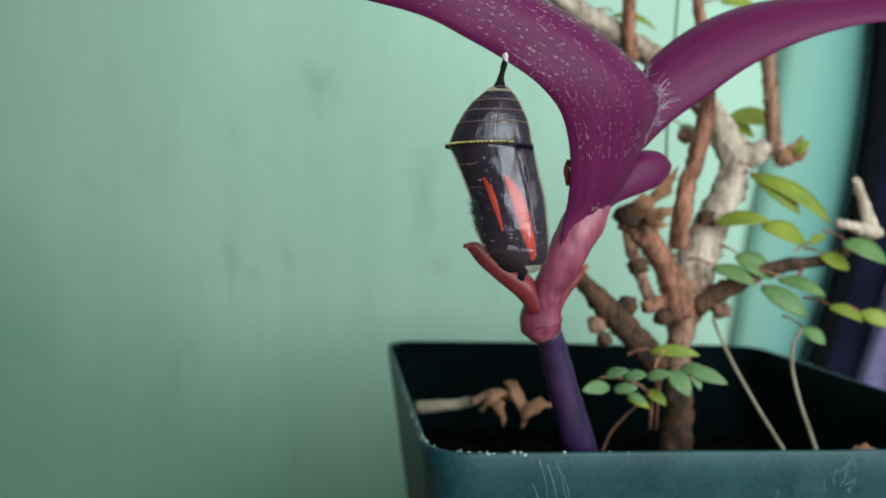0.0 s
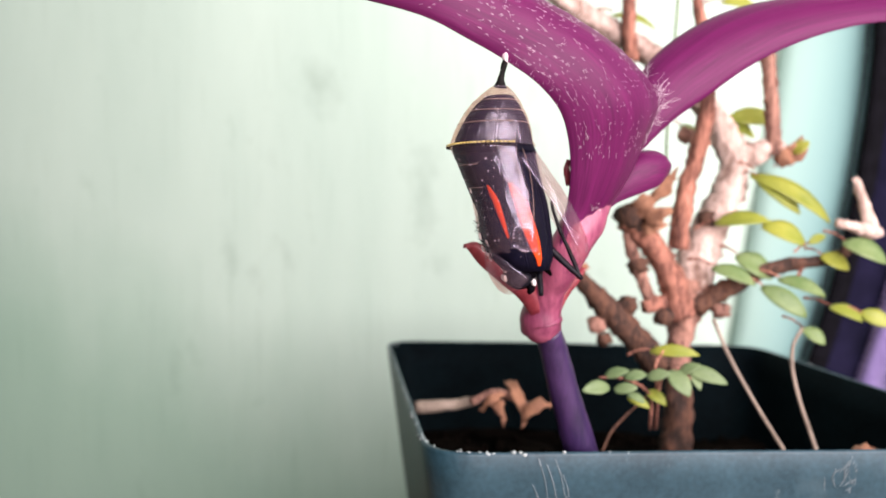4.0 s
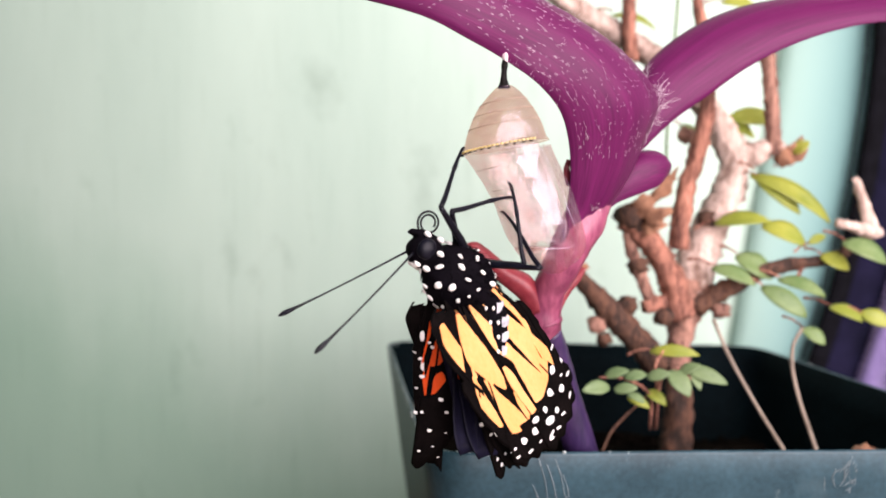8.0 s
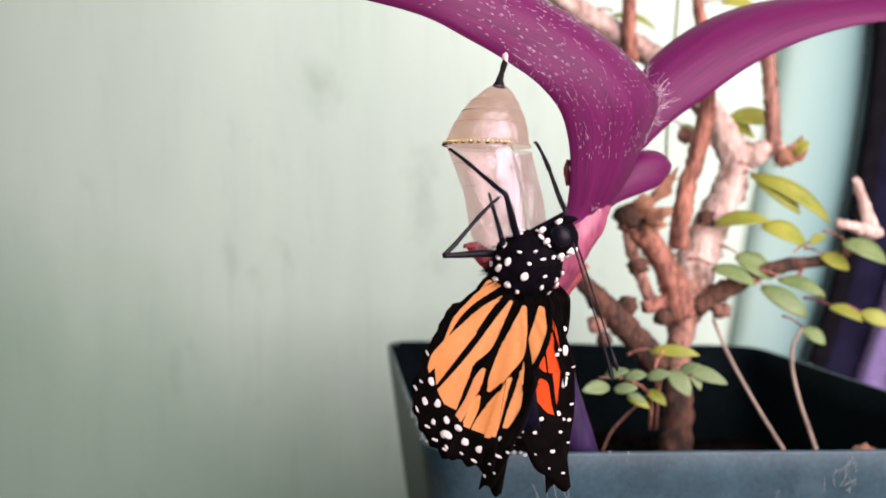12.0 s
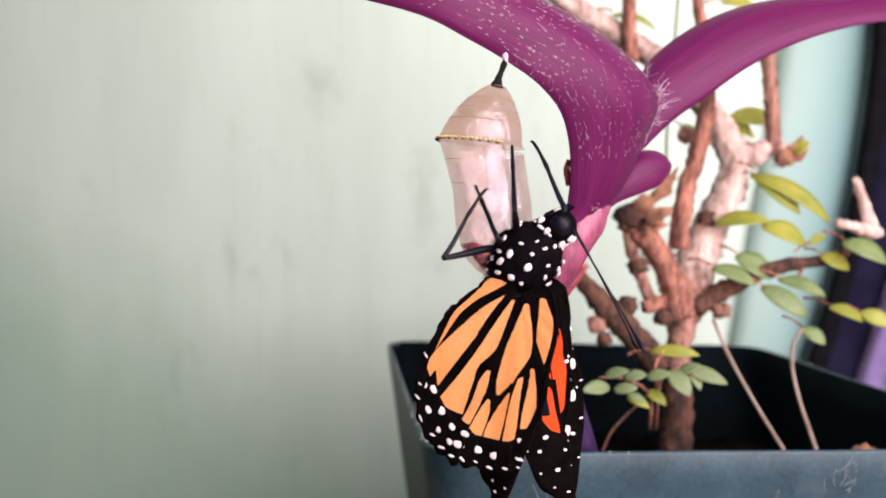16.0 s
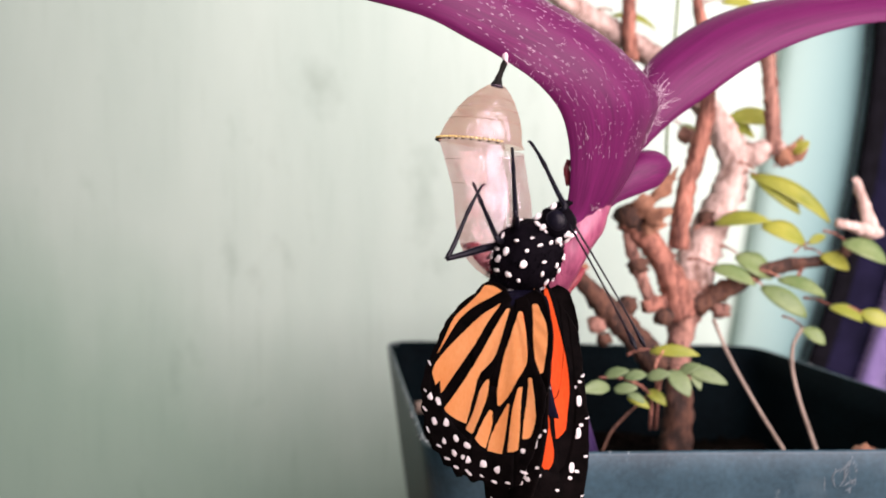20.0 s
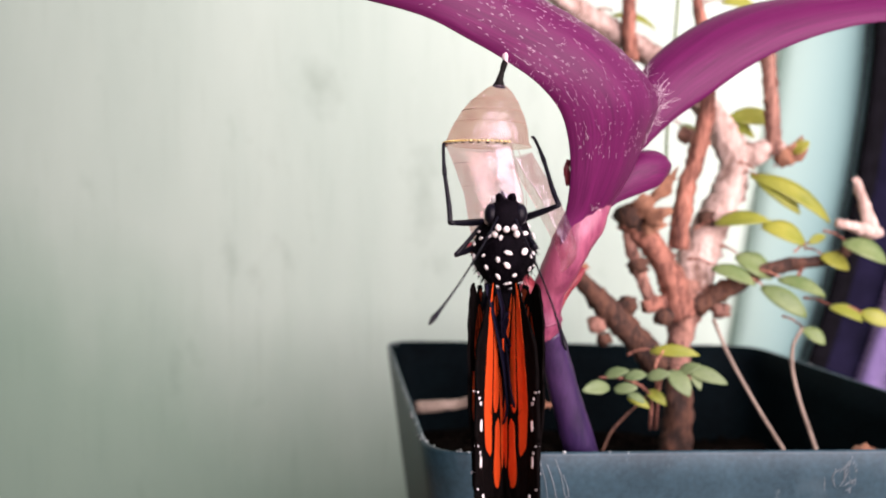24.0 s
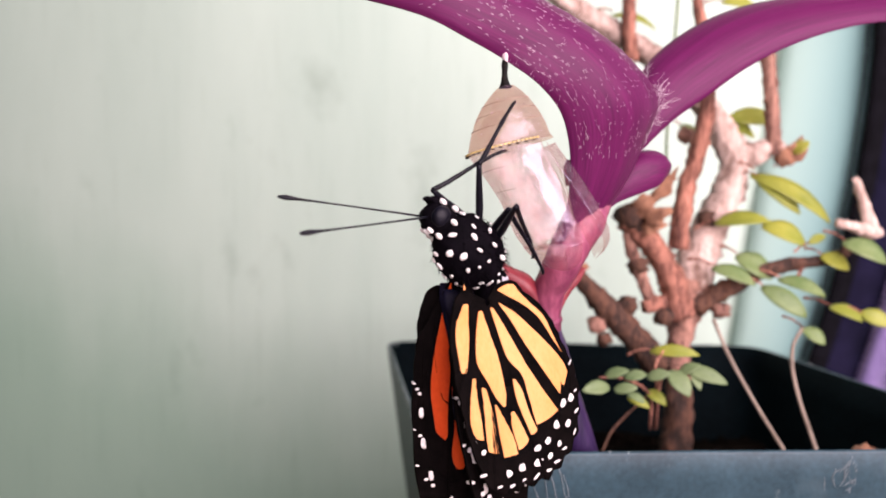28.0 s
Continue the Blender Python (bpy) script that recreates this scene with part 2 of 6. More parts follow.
def tube(bm, path, sides=10, steps=5, lumps=0.0, lump_size=0.15, flat=1.0, seed=0, slot=0):
    """A limb along points (x, y, z, radius), uneven by lumps."""
    line = spline(path, steps)
    pts = [Vector(q[:3]) for q in line]
    loops, side = [], None
    for i, q in enumerate(line):
        d = (pts[min(i + 1, len(pts) - 1)] - pts[max(i - 1, 0)]).normalized()
        if side is None:
            side = d.orthogonal().normalized()
        side = (side - d * side.dot(d)).normalized()
        other = d.cross(side)
        loop = []
        for k in range(sides):
            a = 2 * math.pi * k / sides
            off = side * math.cos(a) + other * math.sin(a) * flat
            r = q[3] * (1 + lumps * noise.noise((pts[i] + off * q[3]) * lump_size * 3 + Vector((seed, 0, 0))) * 2)
            loop.append(pts[i] + off * r)
        loops.append(loop)
    rings(bm, loops, slot=slot)
    return bm


def blob(bm, centre, radii, m=None, seg=12, rows=8, lumps=0.0, seed=0, slot=0):
    """An ellipsoid, uneven by lumps, turned by m."""
    loops = []
    for i in range(1, rows):
        a = math.pi * i / rows
        loop = []
        for k in range(seg):
            b = 2 * math.pi * k / seg
            v = Vector((math.sin(a) * math.cos(b), math.sin(a) * math.sin(b), math.cos(a)))
            s = 1 + lumps * noise.noise(v * 2.3 + Vector((seed, seed * 0.7, 0)))
            v = Vector((v.x * radii[0], v.y * radii[1], v.z * radii[2])) * s
            loop.append(Vector(centre) + (m @ v if m else v))
        loops.append(loop)
    rings(bm, loops, slot=slot)
    return bm


def box(bm, lo, hi, bevel=0.0):
    made = bmesh.ops.create_cube(bm, size=1.0)["verts"]
    for v in made:
        v.co = [lo[k] + (v.co[k] + 0.5) * (hi[k] - lo[k]) for k in range(3)]
    if bevel:
        edges = list({e for v in made for e in v.link_edges})
        bmesh.ops.bevel(bm, geom=edges, offset=bevel, segments=2, affect="EDGES", profile=0.6)
    return bm

# ---- the unseen added room, the wall behind the pot, the table ----
def slab(name, lo, hi, material, label, category, kind="structure"):
    return tagged(part(name, box(bmesh.new(), lo, hi), material), label, category, kind=kind)


def wavy_wall():
    """The painted wall behind the pot: a thick slab whose face is slightly uneven, with drips and small blisters."""
    bm = bmesh.new()
    nx, nz = 90, 60
    rows = []
    for j in range(nz + 1):
        z = -200 + 900 * (j / nz)
        rows.append([Vector((x, 345 + 0.5 * noise.noise(Vector((x * 0.02, z * 0.012, 0))) + 0.25 * noise.noise(Vector((x * 0.09, z * 0.03, 4))), z))
                     for x in [-700 + 1400 * i / nx for i in range(nx + 1)]])
    rings(bm, rows, closed=False)
    made = bmesh.ops.extrude_edge_only(bm, edges=[e for e in bm.edges if e.is_boundary])
    for v in [g for g in made["geom"] if isinstance(g, bmesh.types.BMVert)]:
        v.co.y = 372
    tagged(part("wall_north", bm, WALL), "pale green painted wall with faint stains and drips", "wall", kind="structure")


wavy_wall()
slab("wall_north_upper", (-1500, 375, -750), (1500, 455, 1750), UNSEEN_PLASTER, "unseen dark wall of the added room", "wall")
slab("wall_west", (-1580, -160, -750), (-1500, 455, 1750), UNSEEN_PLASTER, "unseen dark side wall of the added room", "wall")
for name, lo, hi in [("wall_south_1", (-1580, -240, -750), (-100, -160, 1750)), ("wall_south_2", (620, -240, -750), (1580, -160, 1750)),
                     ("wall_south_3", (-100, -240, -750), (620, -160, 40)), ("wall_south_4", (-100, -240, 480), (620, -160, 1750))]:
    slab(name, lo, hi, UNSEEN_PLASTER, "unseen dark wall added round the window", "wall")
slab("wall_east", (1500, -160, -750), (1580, 455, 1750), UNSEEN_PLASTER, "unseen dark side wall of the added room", "wall")
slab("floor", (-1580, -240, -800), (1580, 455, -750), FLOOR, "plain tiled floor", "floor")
slab("ceiling", (-1580, -240, 1750), (1580, 455, 1800), UNSEEN_PLASTER, "unseen dark ceiling of the added room", "ceiling")

table = thing("table", at(0, 0, 0), "brown wooden table under the plant pot", "table")
part("tabletop", box(bmesh.new(), (-500, -140, -25), (600, 340, 0), 3), TABLE, table)
for x in (-470, 560):
    for y in (-110, 300):
        part("leg", box(bmesh.new(), (x - 22, y - 22, -750), (x + 22, y + 22, -25), 2), TABLE, table)

# ---- the square nursery pot ----
RIM = 98.2
CORNERS = [(-3.2, 132.5), (114.0, 135.5), (103.0, 241.0), (-19.5, 251.5)]


def pot_loop(z, inset, radius, steps=6):
    """The pot's outline at one height: its four corners drawn in towards the middle and rounded."""
    mid = sum((Vector(c) for c in CORNERS), Vector((0, 0))) / 4
    cs = [Vector(c) + (mid - Vector(c)).normalized() * inset * 1.41 for c in CORNERS]
    out = []
    for i, c in enumerate(cs):
        a, b = (cs[i - 1] - c).normalized(), (cs[(i + 1) % 4] - c).normalized()
        p0, p2 = c + a * radius, c + b * radius
        for k in range(steps + 1):
            t = k / steps
            q = p0 * (1 - t) ** 2 + c * 2 * t * (1 - t) + p2 * t * t
            out.append(Vector((q.x, q.y, z)))
        nxt = cs[(i + 1) % 4]
        p3 = nxt - b * radius
        for k in range(1, 12):
            q = p2.lerp(p3, k / 12)
            out.append(Vector((q.x, q.y, z)))
    for v in out:
        if z > 60:
            v.z += 0.5 * noise.noise(Vector((v.x * 0.03, v.y * 0.03, 2))) * (z / RIM)
    return out


def make_pot():
    pot = thing("plant_pot", at(0, 0, 0), "square dark teal plastic nursery pot with scuffed rim", "pot")
    bm = bmesh.new()
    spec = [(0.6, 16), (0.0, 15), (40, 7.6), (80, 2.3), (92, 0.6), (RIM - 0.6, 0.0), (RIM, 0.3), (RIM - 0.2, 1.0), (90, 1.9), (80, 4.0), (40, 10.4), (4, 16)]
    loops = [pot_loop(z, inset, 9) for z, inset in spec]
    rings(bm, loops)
    # faces inside the pot take the plastic with painted shade
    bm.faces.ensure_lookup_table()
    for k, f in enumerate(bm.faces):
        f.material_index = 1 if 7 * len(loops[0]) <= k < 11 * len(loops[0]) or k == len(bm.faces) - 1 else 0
    part("body", bm, [POT, POT_INNER_SHADE], pot)
    rnd = random.Random(5)
    outer, n = pot_loop(RIM, 0.25, 12), 0
    bm = bmesh.new()
    for k in range(len(outer)):
        a, b = outer[k], outer[(k + 1) % len(outer)]
        if a.x > 45 and a.y < 200:
            continue
        for _ in range(5 if a.y < 190 and a.x < 15 else 1):
            if rnd.random() < 0.75:
                blob(bm, a.lerp(b, rnd.random()) + Vector((rnd.uniform(-0.3, 0.3), 0, rnd.uniform(-0.7, 0.15))),
                     [rnd.uniform(0.12, 0.48) for _ in range(3)], seg=6, rows=4, lumps=0.4, seed=k)
    part("rim_wear", bm, POT_WORN, pot, "whitish worn burrs along the rim")
    for x0, z0, dx, dz in [(17.5, 97, 4, -16), (19, 96, 4.5, -15), (20.5, 97, 4, -13), (22, 94, 3, -11), (16.5, 92, 3, -9)]:
        bm = bmesh.new()
        f = lambda x, z: 132.5 + (x + 3.2) * 0.0256 + float(np.interp(z, [40, 80, 92, 98], [9, 2.6, 0.6, 0])) - 0.05
        tube(bm, [(x0 + dx * k / 4 + 0.2 * math.sin(k * 2), f(x0 + dx * k / 4, z0 + dz * k / 4), z0 + dz * k / 4, 0.085) for k in range(5)], sides=5, steps=3)
        part("scratch", bm, SCUFF, pot, "pale scratch on the plastic")
    for k in range(22):
        cx, cz, turn, l = rnd.gauss(74, 1.6), rnd.gauss(93, 1.8), rnd.uniform(0.6, 2.2), rnd.uniform(0.5, 1.8)
        bm = bmesh.new()
        tube(bm, [(cx + l * q * math.cos(turn) + 0.12 * math.sin(q * 5), f(cx, min(97.5, cz + l * q * math.sin(turn))), min(97.5, cz + l * q * math.sin(turn)), 0.09 * (1.1 - abs(q))) for q in (-1, -0.5, 0, 0.5, 1)], sides=5, steps=2)
        part("scuff", bm, SCUFF, pot, "pale scuff on the plastic")
    return pot


make_pot()


def make_soil():
    bm = bmesh.new()
    loops = []
    rim_loop = pot_loop(70, 6.6, 12)
    mid = Vector((49, 190, 70))
    for s in (1.0, 0.97, 0.9, 0.8, 0.7, 0.58, 0.46, 0.34, 0.22, 0.1):
        loops.append([mid.lerp(Vector((v.x, v.y, 70)), s) + Vector((0, 0, 3.0 * noise.noise(mid.lerp(v, s) * 0.09) + 1.5 * noise.noise(mid.lerp(v, s) * 0.31))) for v in rim_loop])
    rings(bm, loops)
    tagged(part("soil", bm, SOIL), "dark crumbly potting soil filling the pot", "soil", kind="stuff")
    bm = bmesh.new()
    rnd = random.Random(11)
    for k in range(420):
        x, y = rnd.uniform(-4, 98), rnd.uniform(146, 236)
        z = 70 + 3.0 * noise.noise(Vector((x, y, 70)) * 0.09) + 1.5 * noise.noise(Vector((x, y, 70)) * 0.31)
        r = rnd.uniform(0.4, 1.6)
        blob(bm, (x, y, z + r * 0.3), (r, r * rnd.uniform(0.7, 1.2), r * 0.7), seg=6, rows=4, lumps=0.6, seed=k)
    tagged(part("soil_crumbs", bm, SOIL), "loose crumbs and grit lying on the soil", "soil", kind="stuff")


make_soil()


# ---- the dark fabric bag beside the wall ----
def make_bag():
    bag = thing("fabric_bag", Matrix.Translation((0, 0, 0.142)) @ Matrix.Scale(1.18, 4) @ Matrix.Translation((0, 0, -0.142)), "navy and purple fabric bag with black zip edge", "bag")
    lean = lambda z: -0.05 * (205 - z) - 0.0011 * (205 - z) ** 2 - 10
    bm = bmesh.new()
    loops = []
    for k in range(15):
        z = 20 * k
        w = 52 - 8 * (k / 14) ** 2 - (16 if k in (0, 14) else 0)
        loops.append([Vector((220 + lean(z) + w * math.copysign(abs(math.cos(a)) ** 0.6, math.cos(a)) + 1.2 * noise.noise(Vector((a * 2, z * 0.05, 0))),
                              279 + 12 * math.copysign(abs(math.sin(a)) ** 0.6, math.sin(a)), z)) for a in [2 * math.pi * i / 40 for i in range(40)]])
    rings(bm, loops)
    part("body", bm, BAG, bag)
    for off, w, mat, nm in ((-48, 7.5, BAG_BLACK, "zip_tape"), (-30, 8.0, BAG_STRIP, "ribbed_strip")):
        bm = bmesh.new()
        tube(bm, [(220 + lean(z) + off, 274 - (0 if nm == "zip_tape" else 6), z, w) for z in range(20, 270, 10)], sides=10, steps=2, flat=0.45)
        part(nm, bm, mat, bag)
    # added panel that carries the painted teal shade beside the bag
    bm = bmesh.new()
    rows = []
    for k in range(13):
        z = 40 + 17 * k
        left, right = 115 + 0.15 * (z - 99), 172 + lean(z)
        rows.append([Vector((left + (right - left) * q, 289 - 14 * q ** 0.8 + 0.8 * noise.noise(Vector((q * 3, z * 0.03, 1))), z)) for q in (0, 0.15, 0.3, 0.5, 0.75, 1)]
                    + [Vector((left + (right - left) * q + 0.5, 290.5, z)) for q in (1, 0.5, 0)])
    made = rings(bm, rows)
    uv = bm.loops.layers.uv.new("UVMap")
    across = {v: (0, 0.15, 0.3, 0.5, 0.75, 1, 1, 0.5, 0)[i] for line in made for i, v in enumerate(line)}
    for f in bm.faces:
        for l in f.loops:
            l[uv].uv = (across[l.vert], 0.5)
    part("side_panel", bm, TEAL_SHADE, bag, "added teal panel standing in for the shade beside the bag")
    for k in range(120):
        z = 20 + 2.0 * k
        bm = bmesh.new()
        box(bm, (-0.9, -0.8, -0.6), (0.9, 0.8, 0.6), 0.2)
        for v in bm.verts:
            v.co += Vector((220 + lean(z) - 55.3, 273, z))
        part("zip_tooth", bm, BAG_BLACK, bag)
    for k in range(70):
        z = 40 + 2.6 * k
        bm = bmesh.new()
        tube(bm, [(220 + lean(z) - 30 + dx, 264.2 + 0.045 * dx * dx, z, 0.9) for dx in (-7, -3.5, 0, 3.5, 7)], sides=5, steps=2)
        part("rib", bm, BAG_STRIP, bag)


make_bag()


# ---- the purple-leaved plant ----
def strap_leaf(name, rows, parent, material, bulge, label="", across=14, steps=5, thick=0.7):
    """A fleshy strap leaf lofted from rows of two edge points; bulge bows its middle towards the front."""
    line = spline([(*a, *b) for a, b in rows], steps)
    n = len(line)
    loops = []
    for i, q in enumerate(line):
        a, b = Vector(q[:3]), Vector(q[3:])
        along = Vector(line[min(i + 1, n - 1)][:3]) - Vector(line[max(i - 1, 0)][:3])
        nrm = (b - a).cross(along).normalized()
        if nrm.y > 0:
            nrm = -nrm
        front, back = [], []
        w = (b - a).length
        for k in range(across + 1):
            s = k / across
            p = a.lerp(b, s) + nrm * bulge * w * (1 - (2 * s - 1) ** 2)
            p += nrm * 0.10 * math.sin(s * 40) * min(1, w / 8)
            t = thick * (0.25 + 0.75 * (1 - (2 * s - 1) ** 2) ** 0.5)
            front.append(p + nrm * t * 0.5)
            back.append(p - nrm * t * 0.5)
        loops.append(front + back[::-1])
    bm = bmesh.new()
    made = rings(bm, loops)
    uv = bm.loops.layers.uv.new("UVMap")
    place = {v: ((k if k <= across else 2 * across + 1 - k) / across, i / n) for i, row in enumerate(made) for k, v in enumerate(row)}
    for f in bm.faces:
        for l in f.loops:
            l[uv].uv = place[l.vert]
    return part(name, bm, material, parent, label)


def hair_tuft(bm, base, way, count, spread, length, rnd, thick=0.015):
    for _ in range(count):
        d = (Vector(way) + Vector([rnd.uniform(-spread, spread) for _ in range(3)])).normalized()
        p = Vector(base) + Vector([rnd.uniform(-0.8, 0.8) for _ in range(3)])
        l = length * rnd.uniform(0.5, 1.2)
        q, r = p + d * l * 0.5, p + d * l + Vector((rnd.uniform(-0.1, 0.1), 0, rnd.uniform(-0.12, 0.06))) * l
        tube(bm, [(*p, thick), (*q, thick * 0.85), (*r, thick * 0.4)], sides=3, steps=2)


def make_purple_plant():
    plant = thing("purple_plant", at(0, 0, 0), "purple-leaved trailing plant rooted in the pot", "plant")
    bm = bmesh.new()
    tube(bm, [(28.3, 142.5, 88.5, 3.5), (26.3, 140.9, 96.9, 3.3), (23.1, 138.5, 107.4, 2.9), (20.5, 135.9, 116.5, 2.6), (19.0, 134.1, 120.5, 2.5)], 16, 6, 0.03)
    part("stem", bm, PURPLE_STEM, plant, "dark violet fleshy stem")
    bm = bmesh.new()
    tube(bm, [(19.1, 133.6, 119.9, 2.7), (18.2, 133.3, 121.3, 3.6), (17.7, 133.2, 122.7, 3.9), (18.1, 132.3, 125.4, 3.3), (18.9, 130.9, 128.5, 3.0), (20.6, 128.9, 132.7, 3.2), (22.6, 128.5, 137.1, 3.5), (24.9, 129.2, 141.0, 3.6), (27.3, 130.8, 145.5, 2.8)], 16, 6, 0.04)
    part("stem_node", bm, PINK_NODE, plant, "pinkish swollen stem joint")
    arch = [((19.5, 126.7, 131.9), (22.4, 130.7, 132.6)), ((19.8, 125.9, 135.9), (24.8, 130.9, 137.1)), ((20.6, 125.1, 141.1), (29.3, 132.2, 143.1)), ((20.9, 122.4, 146.3), (33.3, 133.5, 149.2)), ((20.4, 119.6, 152.1), (36.3, 133.8, 155.8)),
            ((18.5, 116.9, 157.6), (38.0, 132.1, 161.8)), ((14.6, 114.6, 161.7), (32.6, 128.4, 167.6)), ((9.3, 113.3, 165.1), (24.5, 124.7, 172.6)), ((3.7, 111.4, 167.8), (16.4, 120.8, 175.9)),
            ((-3.0, 109.6, 170.7), (8.4, 116.9, 178.0)), ((-12.7, 106.6, 172.5), (-2.0, 111.9, 178.6)), ((-22.1, 103.7, 173.6), (-17.8, 105.9, 176.7))]
    strap_leaf("leaf", arch, plant, PURPLE, 0.18, "long arching purple strap leaf")
    strap_leaf("leaf", [((25.0, 132.9, 137.5), (28.0, 134.1, 141.6)), ((27.8, 133.1, 140.8), (29.7, 135.4, 146.7)), ((31.1, 133.4, 146.5), (32.8, 137.9, 156.2)), ((35.4, 134.7, 152.4), (35.7, 140.3, 164.9)), ((42.1, 137.0, 158.7), (39.4, 142.6, 170.8)), ((49.1, 139.2, 163.5), (46.3, 145.9, 176.5)),
                        ((57.5, 141.5, 169.3), (55.1, 149.1, 181.3)), ((66.8, 143.8, 174.0), (64.4, 151.3, 184.3)), ((76.5, 145.9, 177.4), (76.8, 153.4, 186.2)), ((87.6, 148.0, 179.6), (91.2, 155.4, 186.6)), ((104.9, 152.1, 179.9), (110.0, 156.3, 185.0)), ((119.4, 155.9, 176.8), (120.6, 157.0, 177.6))],
               plant, PURPLE, 0.15, "long arching purple strap leaf")
    strap_leaf("leaf", [((28.0, 132.1, 141.1), (28.8, 134.2, 143.1)), ((30.8, 131.8, 143.6), (31.8, 136.5, 148.7)), ((34.8, 132.4, 145.2), (35.0, 138.4, 152.6)), ((38.9, 134.0, 146.8), (38.6, 139.6, 153.2)), ((41.2, 136.6, 148.6), (41.2, 138.4, 151.4))], plant, PURPLE, 0.34, "small rounded young purple leaf")
    strap_leaf("bract", [((15.6, 130.2, 123.6), (18.2, 131.3, 125.5)), ((13.5, 129.4, 126.7), (15.6, 130.6, 130.6)), ((9.9, 128.6, 129.8), (11.5, 129.7, 132.7)), ((6.3, 127.7, 133.0), (7.7, 128.8, 135.7)), ((4.3, 126.8, 135.6), (5.7, 127.9, 136.9)), ((3.5, 125.9, 135.9), (3.7, 125.9, 136.6))], plant, SHEATH, 0.3, "curled red leaf sheath", 8)
    strap_leaf("bract", [((20.6, 133.2, 123.2), (18.7, 131.3, 125.0)), ((22.4, 134.4, 127.0), (21.0, 132.0, 128.4)), ((24.6, 135.5, 129.4), (23.6, 134.0, 130.2)), ((26.2, 136.7, 131.6), (25.6, 136.0, 132.0))], plant, SHEATH, 0.3, "curled red leaf sheath", 8)
    strap_leaf("bract", [((20.7, 124.4, 146.4), (21.4, 125.4, 146.9)), ((20.1, 123.5, 149.1), (21.0, 124.5, 149.2)), ((20.7, 123.6, 150.8), (21.1, 124.6, 150.7))], plant, SHEATH, 0.2, "small dry brown scale", 6)
    rnd = random.Random(3)
    bm = bmesh.new()
    for base, way, n, l in [((37.0, 130.2, 162.3), (0.5, -0.5, 0.5), 16, 3.2), ((37.8, 131.0, 159.9), (0.7, -0.3, 0.8), 12, 4.0), ((34.8, 129.3, 165.5), (0.3, -0.4, 0.9), 9, 2.5),
                            ((36.8, 131.0, 158.0), (0.8, -0.3, 0.3), 8, 2.6), ((26.1, 126.2, 143.1), (-0.2, -0.9, 0.5), 8, 2.0)]:
        hair_tuft(bm, base, way, int(n * 1.4), 0.7, l, rnd, 0.022)
    for a, b in [((37.3, 131.1, 161.4), (32.4, 127.9, 167.5)), ((32.4, 127.9, 167.5), (24.4, 124.2, 172.4)), ((24.4, 124.2, 172.4), (16.4, 120.3, 175.8)), ((14.5, 114.1, 161.6), (18.4, 116.4, 157.5)), ((9.3, 112.9, 165.0), (14.5, 114.1, 161.6))]:
        for k in range(16):
            p = Vector(a).lerp(Vector(b), rnd.random())
            hair_tuft(bm, p, (0.1, -0.5, 0.8), 1, 0.8, 0.9, rnd)
    # short pale hairs lying along the arching leaf
    line = spline([(*a, *b) for a, b in arch], 8)
    for k in range(520):
        i = rnd.randrange(30, len(line) - 14)
        q = 0.04 + 0.92 * rnd.random() ** (0.8 if i > 55 else 1.6)
        mid = lambda n: Vector(line[n][:3]).lerp(Vector(line[n][3:]), q)
        a, b = Vector(line[i][:3]), Vector(line[i][3:])
        along = (mid(i + 2) - mid(i - 2)).normalized()
        nrm = (b - a).cross(along).normalized()
        nrm = -nrm if nrm.y > 0 else nrm
        p = mid(i) + nrm * ((0.18 * (b - a).length + 0.05) * (1 - (2 * q - 1) ** 2) + 0.36)
        way = (along + (b - a).normalized() * rnd.uniform(-0.35, 0.35) + nrm * 0.08) * rnd.uniform(0.25, 0.95)
        tube(bm, [(*p, 0.016), (*(p + way * 0.5 + nrm * 0.04), 0.022), (*(p + way), 0.008)], 3, 1)
    part("leaf_hairs", bm, HAIR, plant, "fine white hairs along the leaf")
    return plant


make_purple_plant()


# ---- the woody shrub behind it ----
def leaflet(bm, base, tip, width, nrm, cup=0.12, seg=8, thick=0.18):
    """One oval leaflet with a folded midrib."""
    a, b = Vector(base), Vector(tip)
    ax = b - a
    n = Vector(nrm)
    n = (n - ax * n.dot(ax) / ax.length_squared).normalized()
    side = ax.normalized().cross(n)
    loops = []
    for i in range(seg + 1):
        s = i / seg
        w = width * 0.5 * (math.sin(math.pi * min(1, s * 0.96 + 0.03)) ** 0.7) * (1.05 - 0.2 * s) + 0.02
        p = a + ax * s - n * cup * ax.length * (2 * s - 1) ** 2
        loop = [p + side * w * k + n * (abs(k) * w * 0.18 + thick * 0.5) for k in (-1, -0.5, 0, 0.5, 1)]
        loop += [q - n * thick for q in loop[::-1]]
        loops.append(loop)
    rings(bm, loops)
    return bm


def crumple(bm, amount, seed):
    """Dry leaf: uneven, curled and ragged."""
    for v in bm.verts:
        p = v.co * 0.35 + Vector((seed * 3.1, 0, 0))
        v.co += amount * Vector((noise.noise(p), noise.noise(p + Vector((7, 0, 0))), 1.3 * noise.noise(p + Vector((0, 9, 0))))) + 0.5 * amount * noise.noise_vector(v.co * 1.1)


